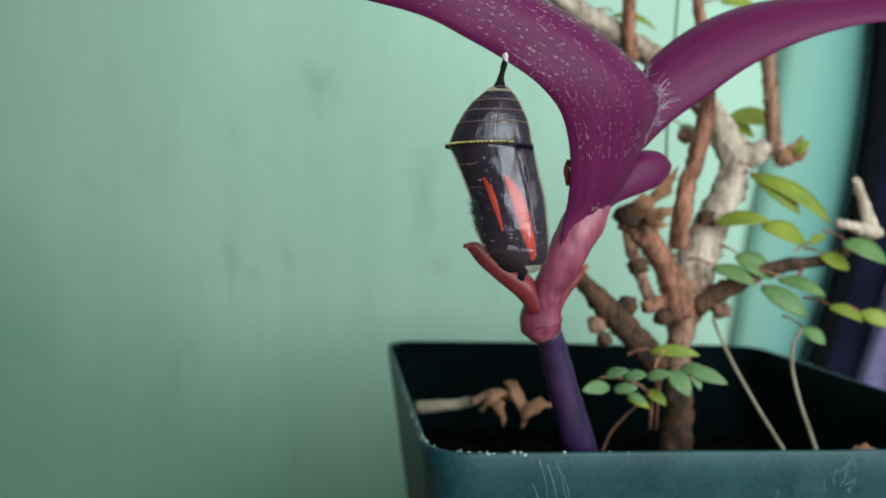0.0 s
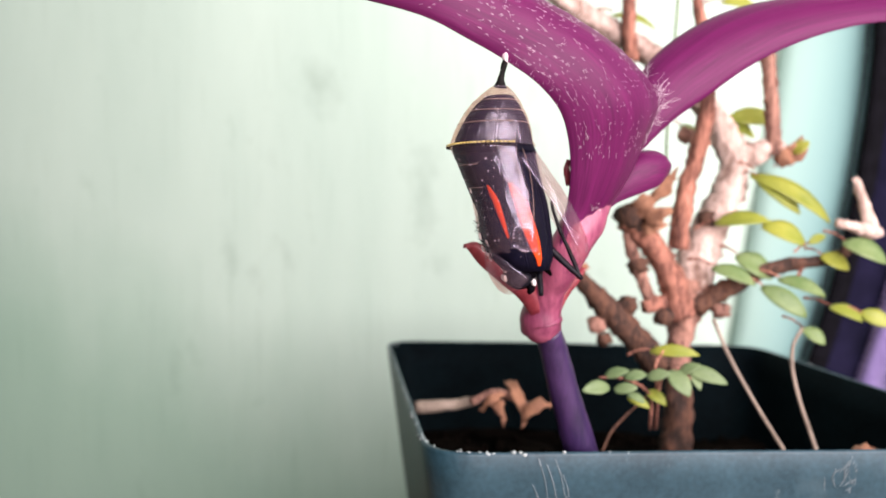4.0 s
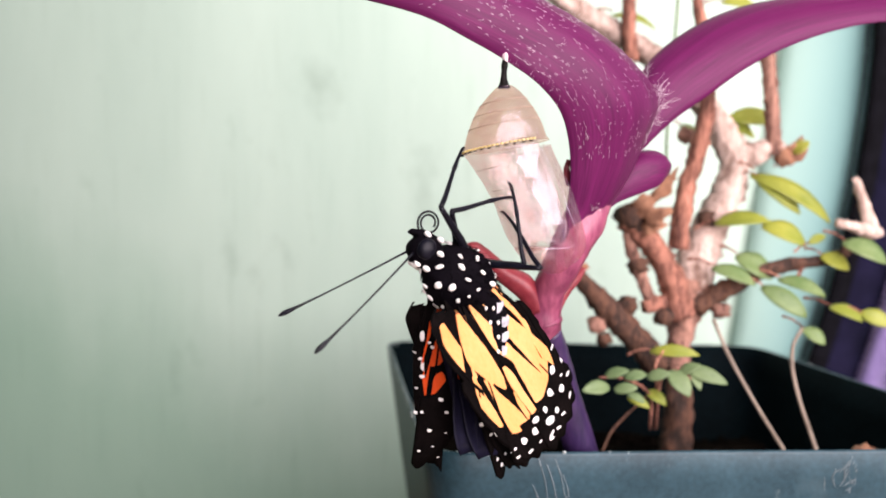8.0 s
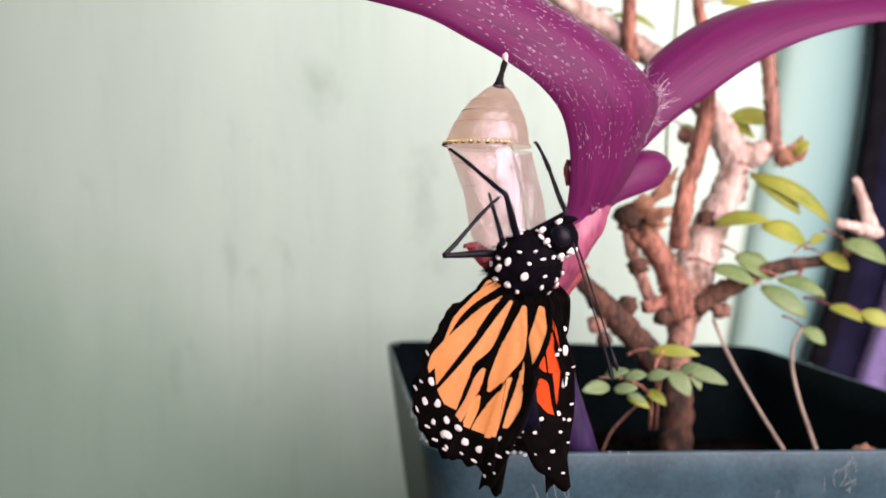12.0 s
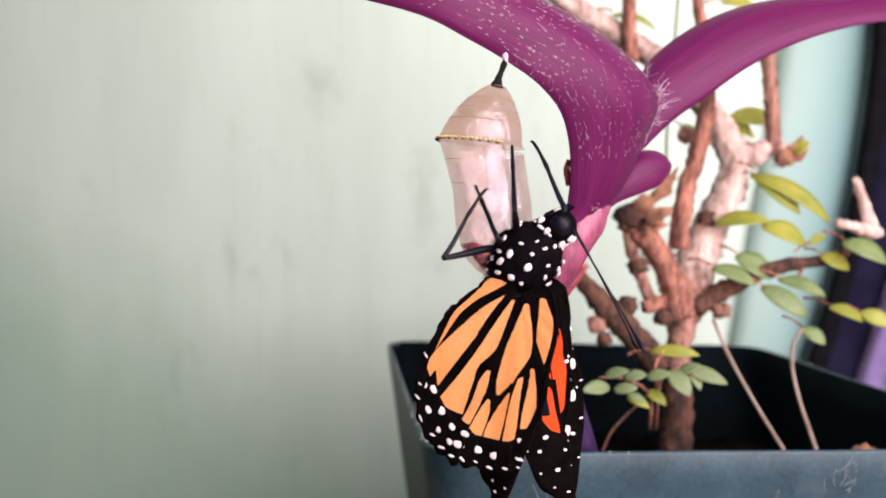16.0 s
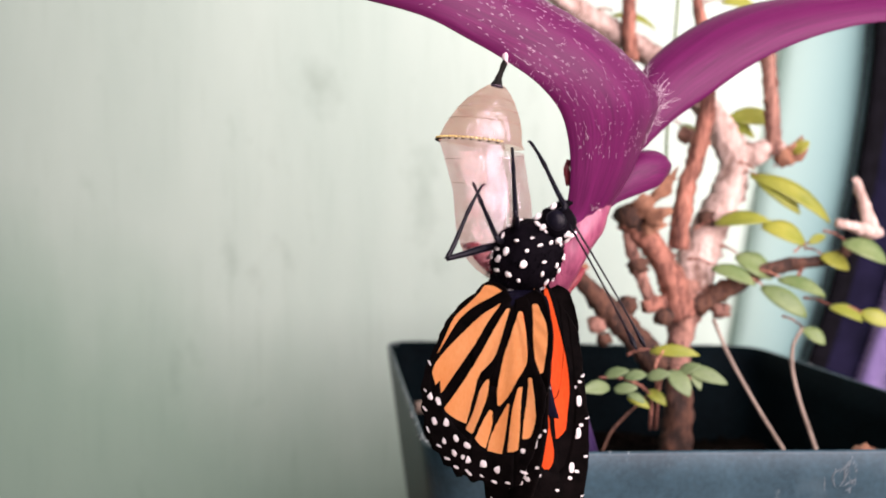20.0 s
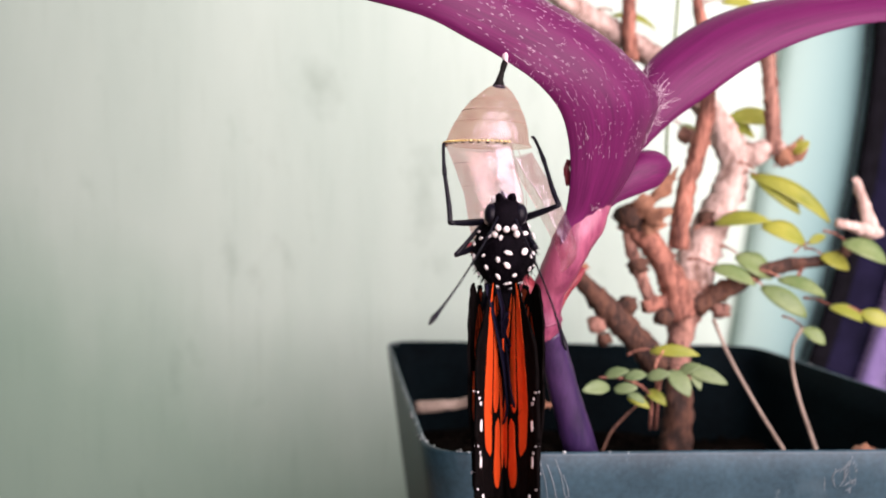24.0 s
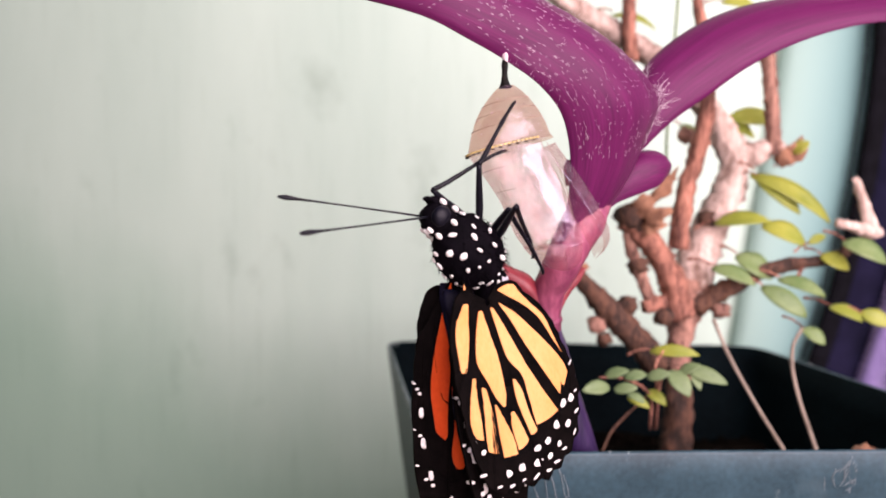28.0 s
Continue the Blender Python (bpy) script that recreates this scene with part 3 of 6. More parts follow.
def make_shrub():
    shrub = thing("woody_shrub", at(0, 0, 0), "small woody bonsai-like shrub with brown bark and young leaves", "shrub")
    limbs = [
        # trunk below the rim: dark bark stands in for the shade inside the pot
        ("trunk_foot", BARK_DARK, [(60.0, 189.2, 76.0, 4.6), (60.2, 189.2, 79.9, 4.1), (61.0, 189.6, 88.7, 3.6), (61.0, 190.2, 99.0, 3.15), (61.2, 190.4, 103.0, 2.7)]),
        ("trunk", BARK, [(61.0, 190.2, 97.0, 2.7), (61.0, 190.2, 100.4, 3.0), (61.6, 191.6, 109.0, 3.2), (63.4, 193.0, 117.0, 4.2), (65.2, 194.3, 123.6, 4.8)]),
        ("limb", BARK_PALE, [(64.6, 194.2, 120.6, 4.4), (67.5, 195.6, 129.4, 4.9), (71.6, 198.1, 138.4, 4.6), (76.5, 200.5, 146.7, 4.2), (79.2, 201.8, 153.6, 3.7), (79.6, 203.1, 159.6, 3.4)]),
        ("limb", BARK_PALE, [(79.9, 202.9, 156.0, 4), (75.7, 203.4, 165.3, 3.6), (68.3, 204.9, 175.4, 3.3), (58.6, 206.3, 184.2, 3.2), (47.9, 207.7, 191.4, 3), (38.7, 209.0, 197.6, 2.7), (30.2, 210.3, 203.7, 2.4)]),
        ("branch", BARK_RED, [(60.3, 189.8, 132.7, 2.6), (60.7, 189.1, 140.0, 2.4), (62.3, 188.6, 150.0, 2.2), (65.4, 189.1, 160.1, 2.1), (67.2, 189.6, 170.1, 2), (67.2, 191.2, 181.8, 1.8), (65.6, 192.8, 193.6, 1.3), (65.0, 193.1, 199.4, 1.1)]),
        ("branch", BARK_RED, [(51.0, 202.3, 182.6, 2), (50.2, 202.6, 190.2, 1.9), (50.4, 203.2, 202.4, 1.7)]),
        ("branch", BARK_PALE, [(79.6, 203.0, 157.6, 3.5), (84.1, 201.0, 157.9, 3.2), (88.3, 200.1, 159.3, 2.4), (93.6, 200.0, 157.8, 1.4)]),
        ("branch", BARK, [(88.3, 199.0, 157.2, 2), (88.3, 199.4, 164.8, 1.9), (87.7, 199.9, 174.6, 2), (87.2, 201.4, 184.6, 1.8)]),
        ("limb", BARK_DARK, [(54.7, 186.3, 102.7, 3.6), (49.4, 185.6, 109.4, 3.4), (43.4, 184.9, 115.6, 3.2), (38.3, 184.2, 121.0, 2.7), (32.9, 183.5, 126.7, 1.9)]),
        ("branch", BARK, [(54.2, 188.0, 117.6, 1.6), (51.1, 187.3, 123.5, 1.5), (48.5, 187.7, 130.7, 1.5), (46.5, 188.0, 137.8, 1.2), (45.1, 188.3, 142.9, 1)]),
        ("limb", BARK_RED, [(61.1, 188.9, 115.3, 3.6), (58.6, 188.3, 124.1, 3.4), (54.7, 187.7, 131.4, 3), (50.1, 187.0, 136.9, 2.8), (46.0, 186.1, 140.3, 2.8)]),
        ("branch", BARK_RED, [(51.1, 187.0, 117.8, 1.8), (55.7, 188.1, 119.1, 2.2), (60.3, 189.1, 118.2, 2.6)]),
        ("branch", BARK_DARK, [(65.1, 191.0, 117.3, 2.8), (72.7, 189.3, 122.3, 2.4), (79.8, 187.5, 126.4, 2), (87.9, 186.6, 128.9, 1.7), (96.0, 185.6, 130.1, 1.3), (105.9, 185.8, 134.3, 1)]),
        ("branch", BARK_PALE, [(98.8, 186.1, 139.3, 1.1), (104.5, 186.0, 137.9, 1.5), (108.1, 186.0, 136.9, 1.9)]),
        ("branch", BARK_PALE, [(109.0, 185.9, 135.8, 2), (107.1, 186.1, 140.0, 1.7), (105.1, 186.4, 146.4, 1.2), (103.5, 186.7, 150.7, 0.8)]),
        ("twig", TWIG, [(65.7, 178.9, 116.1, 0.45), (68.0, 174.5, 107.9, 0.4), (71.3, 166.0, 97.9, 0.42), (74.6, 157.6, 89.1, 0.5)]),
        ("twig", TWIG, [(89.3, 182.8, 113.4, 0.4), (84.0, 176.6, 108.9, 0.4), (81.2, 168.2, 101.3, 0.42), (81.3, 157.6, 88.8, 0.5)]),
        ("twig", BARK_DARK, [(34.4, 157.6, 90.3, 0.3), (37.7, 161.8, 94.0, 0.3), (44.4, 166.1, 98.6, 0.3), (49.4, 170.2, 100.8, 0.3)]),
        ("twig", BARK_RED, [(88.2, 185.3, 123.7, 0.5), (91.0, 185.6, 128.7, 0.5), (97.4, 185.7, 130.8, 0.7)]),
        ("twig", LEAF_GREEN, [(58.8, 192.6, 148.7, 0.35), (58.6, 195.2, 160.6, 0.35), (62.1, 200.6, 189.7, 0.35), (62.9, 201.1, 198.8, 0.35)]),
    ]
    for k, (name, mat, path) in enumerate(limbs):
        bm = bmesh.new()
        tube(bm, path, 16, 7, 0.0 if name == "twig" else 0.20, 0.24, seed=k)
        part(name, bm, mat, shrub)
    rnd = random.Random(8)
    for c, r in [((49.7, 187.6, 128.5), 2.6), ((38.3, 183.8, 113.9), 2.4), ((46.3, 185.1, 118.7), 2.6), ((71.2, 189.0, 116.8), 2.4), ((69.7, 196.1, 139.9), 3.0), ((56.1, 186.9, 115.6), 2.8), ((64.5, 197.2, 162.3), 2.3), ((58.0, 204.1, 179.9), 3.0), ((47.7, 186.2, 140.7), 4.2), ((40.6, 184.7, 110.2), 2.0)]:
        bm = bmesh.new()
        blob(bm, c, (r, r * 0.9, r * 0.9), seg=12, rows=8, lumps=0.5, seed=r + c[0])
        part("knot", bm, BARK_DARK if rnd.random() < 0.7 else BARK, shrub, "gnarled dark knot")
    # curled dry remains on the cut branch
    for a, b, w in [((45.8, 184.2, 140.7), (52.4, 180.4, 146.3), 5), ((48.3, 183.1, 139.4), (54.8, 179.3, 142.8), 6), ((49.7, 183.3, 142.8), (58.4, 181.7, 152.5), 3), ((47.2, 184.0, 137.2), (54.7, 181.1, 139.4), 4),
                    ((90.4, 197.9, 154.9), (96.5, 196.2, 161.5), 5), ((88.1, 197.9, 155.7), (93.2, 196.0, 157.0), 5), ((31.7, 183.4, 126.0), (35.6, 181.6, 129.2), 4)]:
        bm = bmesh.new()
        leaflet(bm, a, b, w, (0.2, -0.9, 0.3), 0.35, seg=14, thick=0.3)
        crumple(bm, 1.0, w)
        part("dry_leaf", bm, DRY, shrub, "curled dry brown leaf")
    leaves = [  # base, tip, width, colour
        ((81.6, 194.8, 153.2), (100.4, 189.2, 140.7), 6.0, 0), ((82.3, 194.7, 151.8), (92.2, 190.2, 142.1), 5.0, 0), ((69.8, 190.1, 140.0), (82.5, 186.2, 140.7), 5.4, 0), ((81.1, 187.1, 139.3), (91.5, 184.8, 134.4), 7.0, 0),
        ((74.8, 187.7, 131.4), (83.2, 185.4, 125.8), 7.0, 1), ((67.9, 185.6, 128.7), (77.7, 182.4, 124.7), 5.0, 1), ((79.5, 183.3, 123.9), (89.0, 179.0, 116.8), 5.4, 1), ((83.7, 183.4, 126.0), (94.1, 180.2, 122.1), 4.6, 1),
        ((97.7, 179.9, 135.3), (106.9, 176.6, 130.4), 6.5, 1), ((94.2, 183.7, 131.6), (100.2, 181.5, 128.3), 5.0, 0), ((96.4, 183.1, 119.0), (103.1, 179.9, 115.9), 4.5, 0), ((102.9, 181.0, 117.6), (109.4, 178.9, 114.7), 4.5, 0),
        ((89.1, 181.8, 113.5), (93.7, 179.6, 110.0), 4.2, 1), ((79.2, 206.6, 168.7), (93.3, 206.5, 167.9), 6.5, 0), ((76.4, 207.6, 168.9), (87.0, 206.3, 163.3), 5.0, 0), ((47.5, 168.7, 110.6), (57.5, 164.6, 110.5), 3.2, 0),
        ((48.3, 213.1, 199.0), (61.1, 212.9, 195.0), 4.0, 0), ((78.0, 209.2, 201.1), (87.4, 209.1, 199.8), 4.0, 0), ((92.2, 197.0, 157.8), (96.0, 195.2, 160.6), 4.0, 0), ((63.6, 199.4, 165.6), (68.6, 198.2, 161.5), 3.5, 1),
        ((91.5, 184.8, 134.4), (96.3, 186.0, 136.5), 2.5, 0),
    ]
    for a, b, w, col in leaves:
        bm = bmesh.new()
        leaflet(bm, a, b, w, (rnd.uniform(-0.3, 0.3), -0.75, rnd.uniform(0.35, 0.8)))
        part("leaf", bm, (LEAF_YOUNG, LEAF_GREEN)[col], shrub)
        bm = bmesh.new()
        p, q = Vector(a), Vector(a) - (Vector(b) - Vector(a)).normalized() * rnd.uniform(3.5, 6.5) + Vector((0, 1.5, rnd.uniform(-2.5, 0.5)))
        tube(bm, [(*p, 0.22), (*(p.lerp(q, 0.5) + Vector((0, 0, 0.5))), 0.26), (*q, 0.36)], 6, 4)
        part("leaf_stalk", bm, BARK_RED, shrub, "thin reddish leaf stalk")
    return shrub


make_shrub()


def make_seedling():
    seedling = thing("clover_seedling", at(0, 0, 0), "small green seedling with rounded paired leaflets", "seedling")
    rnd = random.Random(4)
    for path in ([(47.5, 167.7, 92.2, 0.4), (46.4, 164.2, 101.0, 0.4), (40.6, 161.4, 105.2, 0.3), (33.7, 158.4, 106.4, 0.2)],
                 [(48.8, 167.7, 92.2, 0.4), (48.6, 165.2, 100.7, 0.4), (49.2, 163.4, 105.6, 0.3), (53.9, 160.5, 108.2, 0.2)],
                 [(48.6, 165.2, 100.7, 0.3), (47.6, 164.5, 107.3, 0.3), (49.5, 164.7, 111.1, 0.2)]):
        bm = bmesh.new()
        tube(bm, path, 6, 5)
        part("stalk", bm, BARK_RED if path[0][0] < 60 else LEAF_YOUNG, seedling)
    for a, b, w in [((36.2, 158.3, 104.6), (29.8, 155.3, 104.4), 3.4), ((36.8, 158.3, 103.7), (41.5, 156.3, 104.7), 2.6), ((35.1, 159.4, 106.5), (39.8, 157.5, 108.2), 2.6), ((39.5, 159.4, 106.2), (44.1, 158.5, 107.1), 2.8),
                    ((44.6, 160.4, 105.9), (49.0, 158.5, 107.4), 2.8), ((49.3, 159.5, 107.8), (52.5, 155.3, 103.2), 4.6), ((52.4, 159.5, 108.4), (60.4, 155.4, 105.9), 3.6), ((51.1, 159.5, 107.1), (55.3, 157.6, 109.4), 2.8),
                    ((39.8, 158.3, 103.1), (43.2, 156.2, 101.5), 2.2), ((53.9, 158.5, 107.4), (55.0, 156.3, 104.2), 2.2)]:
        bm = bmesh.new()
        leaflet(bm, a, b, w, (rnd.uniform(-0.2, 0.2), -0.7, rnd.uniform(0.4, 0.8)), 0.08)
        part("leaflet", bm, LEAF_SEEDLING, seedling)
    for a, b, w in [((45.7, 164.2, 102.3), (49.6, 162.1, 99.6), 3.0), ((41.3, 164.2, 101.0), (45.5, 161.1, 99.3), 2.6)]:
        bm = bmesh.new()
        leaflet(bm, a, b, w, (0.1, -0.8, 0.5), 0.15)
        part("leaflet", bm, LEAF_YOUNG, seedling, "yellowing leaflet")


make_seedling()

# dead bits lying on the soil inside the pot
for k, (path, lab) in enumerate([([(-6.8, 179.8, 94.0, 1.6), (0.8, 181.8, 94.0, 1.5), (6.5, 183.9, 94.4, 1.2), (8.7, 184.9, 94.7, 0.9)], "grey broken twig lying on the soil"),
                                 ([(7.0, 177.9, 95.9, 1), (13.5, 182.0, 97.3, 1), (21.0, 179.9, 94.3, 1.2)], "brown dry twig lying on the soil")]):
    bm = bmesh.new()
    tube(bm, path, 9, 5, 0.2, seed=k)
    tagged(part("dead_twig", bm, (TWIG, BARK)[k]), lab, "twig", "dead bits on the soil")
for k, (a, b, w) in enumerate([((16.5, 184.2, 101.7), (20.5, 175.7, 91.9), 3.2), ((9.1, 177.9, 95.9), (17.7, 182.0, 98.0), 2.2), ((18.9, 173.8, 93.8), (27.6, 178.0, 97.5), 3.0), ((12.1, 182.0, 96.5), (15.8, 175.7, 91.9), 2.4), ((88.9, 162.6, 88.7), (93.6, 157.7, 91.7), 3.5)]):
    bm = bmesh.new()
    leaflet(bm, a, b, w, (0.2, -0.5, 0.8), 0.3, seg=14, thick=0.3)
    crumple(bm, 1.1, k)
    tagged(part("dead_leaf", bm, DRY), "curled dry brown leaf lying on the soil", "dead leaf", "dead bits on the soil")


# ---- the chrysalis ----
PIVOT = Vector((9.3, 113.3, 164.7))
PROFILE = [(-3.4, 0.9), (-3.9, 1.6), (-4.8, 2.6), (-6.2, 3.8), (-8.2, 5.0), (-10.2, 5.85), (-12.0, 6.3), (-12.7, 6.6), (-13.2, 6.5), (-14.5, 6.3), (-17.0, 6.05), (-20.0, 5.85), (-23.0, 5.75), (-26.0, 5.6), (-28.6, 5.1), (-30.4, 4.1), (-31.6, 2.6), (-32.3, 0.6)]
OPENING = radians(62)


def profile_radius(z):
    for (z0, r0), (z1, r1) in zip(PROFILE, PROFILE[1:]):
        if z1 <= z <= z0:
            return r0 + (r1 - r0) * (z0 - z) / (z0 - z1)
    return 0.5


def shell_axis(z):
    """The shell leans a little as it goes down."""
    return Vector((float(np.interp(-z, [3.4, 7, 12.2, 16, 20, 26.5, 32.0], [-0.7, -1.5, -2.1, -0.9, 0.4, 1.5, 2.9])), 0, z))


def shell_patch(bm, z0, z1, a0, a1, thick=0.12, nz=26, na=36, ragged=0.0, grow=0.0):
    """A piece of the shell between two heights and two bearings, with thickness; the bearing 0 looks to the right."""
    full = abs(a1 - a0) > 6.2
    cols = []
    for i in range(na + (0 if full else 1)):
        a = a0 + (a1 - a0) * i / na
        outer, inner = [], []
        for j in range(nz + 1):
            z = z0 + (z1 - z0) * j / nz
            if j == nz and ragged:
                z += ragged * noise.noise(Vector((a * 3, 0, 5)))
            r = profile_radius(z) + grow + 0.10 * noise.noise(Vector((math.cos(a) * 2, math.sin(a) * 2, z * 0.3)))
            c = shell_axis(z)
            way = Vector((math.cos(a), math.sin(a), 0))
            outer.append(c + way * r)
            inner.append(c + way * max(0.2, r - thick))
        cols.append(outer + inner[::-1])
    if full:
        cols.append(cols[0])
    rings(bm, cols, cap=not full)
    if full:
        bmesh.ops.remove_doubles(bm, verts=bm.verts, dist=0.001)
    return bm


def make_chrysalis():
    ch = thing("chrysalis", Matrix.Translation(PIVOT * MM), "translucent monarch chrysalis hanging by a black stalk from the leaf", "chrysalis")
    bm = bmesh.new()
    tube(bm, [(0.1, 0, 0.3, 0.35), (0, 0, -0.3, 0.5), (-0.3, 0, -1.4, 0.42), (-0.55, 0, -2.6, 0.55), (-0.72, 0, -3.8, 0.95)], 10, 5, 0.12, 0.8)
    part("stalk", bm, STALK, ch, "knobbly black stalk")
    part("dome", shell_patch(bmesh.new(), -3.6, -12.75, 0, 2 * math.pi), SHELL_DOME, ch, "tan translucent dome")
    part("shell", shell_patch(bmesh.new(), -12.8, -28.6, OPENING, 2 * math.pi - OPENING, ragged=1.6), SHELL, ch, "clear pinkish shell split open at the front")
    bm = bmesh.new()
    shell_patch(bm, -13.5, -32.0, -OPENING, OPENING, ragged=0.8)
    for v in bm.verts:
        v.co -= HINGE
    flap = part("front_flap", bm, SHELL, ch, "clear curved front flap")
    flap.location = HINGE * MM
    bm = bmesh.new()
    shell_patch(bm, -28.0, -32.2, OPENING, 2 * math.pi - OPENING, ragged=0.2, nz=10)
    for v in bm.verts:
        v.co -= CAP_HINGE
    cap = part("lower_flap", bm, SHELL, ch, "clear curved lower end")
    cap.location = CAP_HINGE * MM
    # beaded band
    for k in range(26):
        a = radians(160 + 132 * k / 25)
        way = Vector((math.cos(a), math.sin(a), 0))
        p = shell_axis(-12.7) + way * 6.85
        bm = bmesh.new()
        blob(bm, p + Vector((0, 0, 0.18)), (0.24, 0.24, 0.17), seg=6, rows=4)
        part("gold_bead", bm, GOLD, ch, "tiny gold bead")
        if k % 2 == 0:
            bm = bmesh.new()
            blob(bm, p + Vector((0, 0, -0.12)), (0.30, 0.30, 0.12), seg=6, rows=4)
            part("dark_bead", bm, STALK, ch, "tiny black bead")
    # seams round the dome and body
    for z, a0, a1 in [(-6.0, 130, 350), (-7.6, 140, 350), (-9.4, 150, 340), (-15.6, 178, 236), (-19.0, 190, 232)]:
        bm = bmesh.new()
        tube(bm, [(*(shell_axis(z) + Vector((math.cos(radians(a)), math.sin(radians(a)), 0)) * (profile_radius(z) + 0.02)), 0.05) for a in np.linspace(a0, a1, 14)], 4, 2)
        part("seam", bm, SEAM, ch)
    for pts in ([(262, -12.8), (282, -14.0), (290, -16.0), (286, -19), (280, -22), (276, -25)], [(306, -13.5), (308, -17), (300, -22), (288, -27)]):
        bm = bmesh.new()
        tube(bm, [(*(shell_axis(z) + Vector((math.cos(radians(a)), math.sin(radians(a)), 0)) * (profile_radius(z) + 0.02)), 0.045) for a, z in pts], 4, 4)
        part("seam", bm, SEAM, ch)
    rnd = random.Random(21)
    bm = bmesh.new()
    for k in range(95):
        z, a = rnd.uniform(-30, -4.5), radians(rnd.uniform(165, 298))
        if -13 < z < -8 and rnd.random() < 0.6:
            continue
        r = rnd.choice((0.05, 0.06, 0.08, 0.11))
        blob(bm, shell_axis(z) + Vector((math.cos(a), math.sin(a), 0)) * (profile_radius(z) + 0.03), (r, r, r), seg=5, rows=4)
    part("pale_dots", bm, SILK, ch, "scattered pale dots")
    pad = bmesh.new()
    blob(pad, (0, 0, 0), (0.55, 0.6, 0.6), lumps=0.5)
    blob(pad, (0.1, 0, -0.7), (0.38, 0.38, 0.7), lumps=0.4, seed=3)
    ob = part("silk_pad", pad, SILK)
    ob.matrix_world = Matrix.Translation((PIVOT + Vector((0.1, 0, 0.9))) * MM)
    tagged(ob, "white silk pad under the purple leaf", "silk pad")
    return ch, flap, cap


HINGE = shell_axis(-13.5) + Vector((6.4, 0, 0))
CAP_HINGE = shell_axis(-28.0) + Vector((-4.9, 0, 0))
chrysalis, flap, lower_flap = make_chrysalis()


# ---- the butterfly: front to +x, wings hang to -z, its left side at -y ----
TILT = radians(40)
THIGH, SHIN = 9.0, 12.7
AXIS = Vector((math.cos(TILT), 0, math.sin(TILT)))
BELLY = Vector((-math.sin(TILT), 0, math.cos(TILT)))
# cells between the veins of the hind wing, each as rows from base to end: rear side, front side (ahead, up from the hinge)
REAR_CELLS = [
    [(-5.2, 1.0, -2.1, 0.9), (-6.1, -0.6, -4.0, -0.6), (-7.7, -2.6, -6.1, -2.2), (-9.1, -4.3, -8.0, -4.2), (-10.2, -6.6, -9.3, -6.2), (-11.6, -11.2, -11.5, -11.0)],
    [(-2.3, -1.2, -1.9, -1.0), (-4.8, -3.4, -3.4, -3.8), (-7.1, -6.2, -5.3, -8.0), (-9.5, -9.4, -6.7, -10.8), (-11.5, -12.6, -8.6, -14.6), (-12.1, -14.6, -10.2, -17.8)],
    [(-0.8, -1.4, -0.3, -1.3), (-2.1, -4.3, -0.8, -4.8), (-3.7, -8.4, -1.6, -9.0), (-5.2, -12.0, -3.7, -12.3), (-7.0, -15.8, -4.2, -15.6), (-9.0, -19.6, -4.7, -20.4)],
    [(-2.3, -12.6, -1.8, -12.4), (-3.2, -14.6, -1.8, -15.2), (-3.7, -18.0, -2.3, -17.8), (-4.6, -21.2, -3.2, -21.4)],
]
FRONT_CELLS = [
    [(1.2, -1.3, 1.8, -1.3), (0.6, -4.8, 3.2, -4.8), (0.0, -8.0, 3.8, -8.0), (-0.2, -11.2, 2.8, -11.0), (-0.2, -14.0, 1.8, -13.8), (0.2, -15.8, 0.6, -15.8)],
    [(-1.0, -17.0, -0.5, -17.0), (-1.8, -19.2, -0.2, -19.2), (-2.6, -22.0, -0.6, -22.8)],
    [(1.9, -15.0, 2.2, -15.0), (0.8, -17.8, 2.3, -18.0), (-0.1, -20.8, 2.3, -20.8), (-0.3, -23.2, 2.2, -23.8)],
    [(3.2, -12.2, 3.8, -11.8), (2.9, -15.2, 4.2, -15.2), (3.0, -18.8, 4.7, -18.6), (3.2, -21.8, 4.9, -20.8)],
    [(3.3, 0.2, 4.1, 0.4), (3.9, -2.4, 6.1, -2.2), (4.6, -5.6, 6.7, -5.4), (5.8, -8.9, 6.7, -8.7)],
    [(4.6, -10.2, 5.1, -10.1), (4.9, -13.2, 6.2, -13.0), (5.0, -16.4, 6.9, -16.4), (5.3, -19.0, 6.4, -18.4)],
]
# orange marks on the filler plates for the folded wing bases, plate by plate: rows of two bearings and a height
FOLD_CELLS = ((), ([(237, 239, -17.6), (236, 245, -19.0), (238, 248, -20.8), (243, 250, -23.0), (248, 251, -25.4)],),
              ([(270, 274, -17.4), (269, 284, -19.0), (270, 291, -21.0), (273, 296, -23.4), (279, 300, -26.0), (286, 300, -28.2), (291, 297, -29.8)],), ())
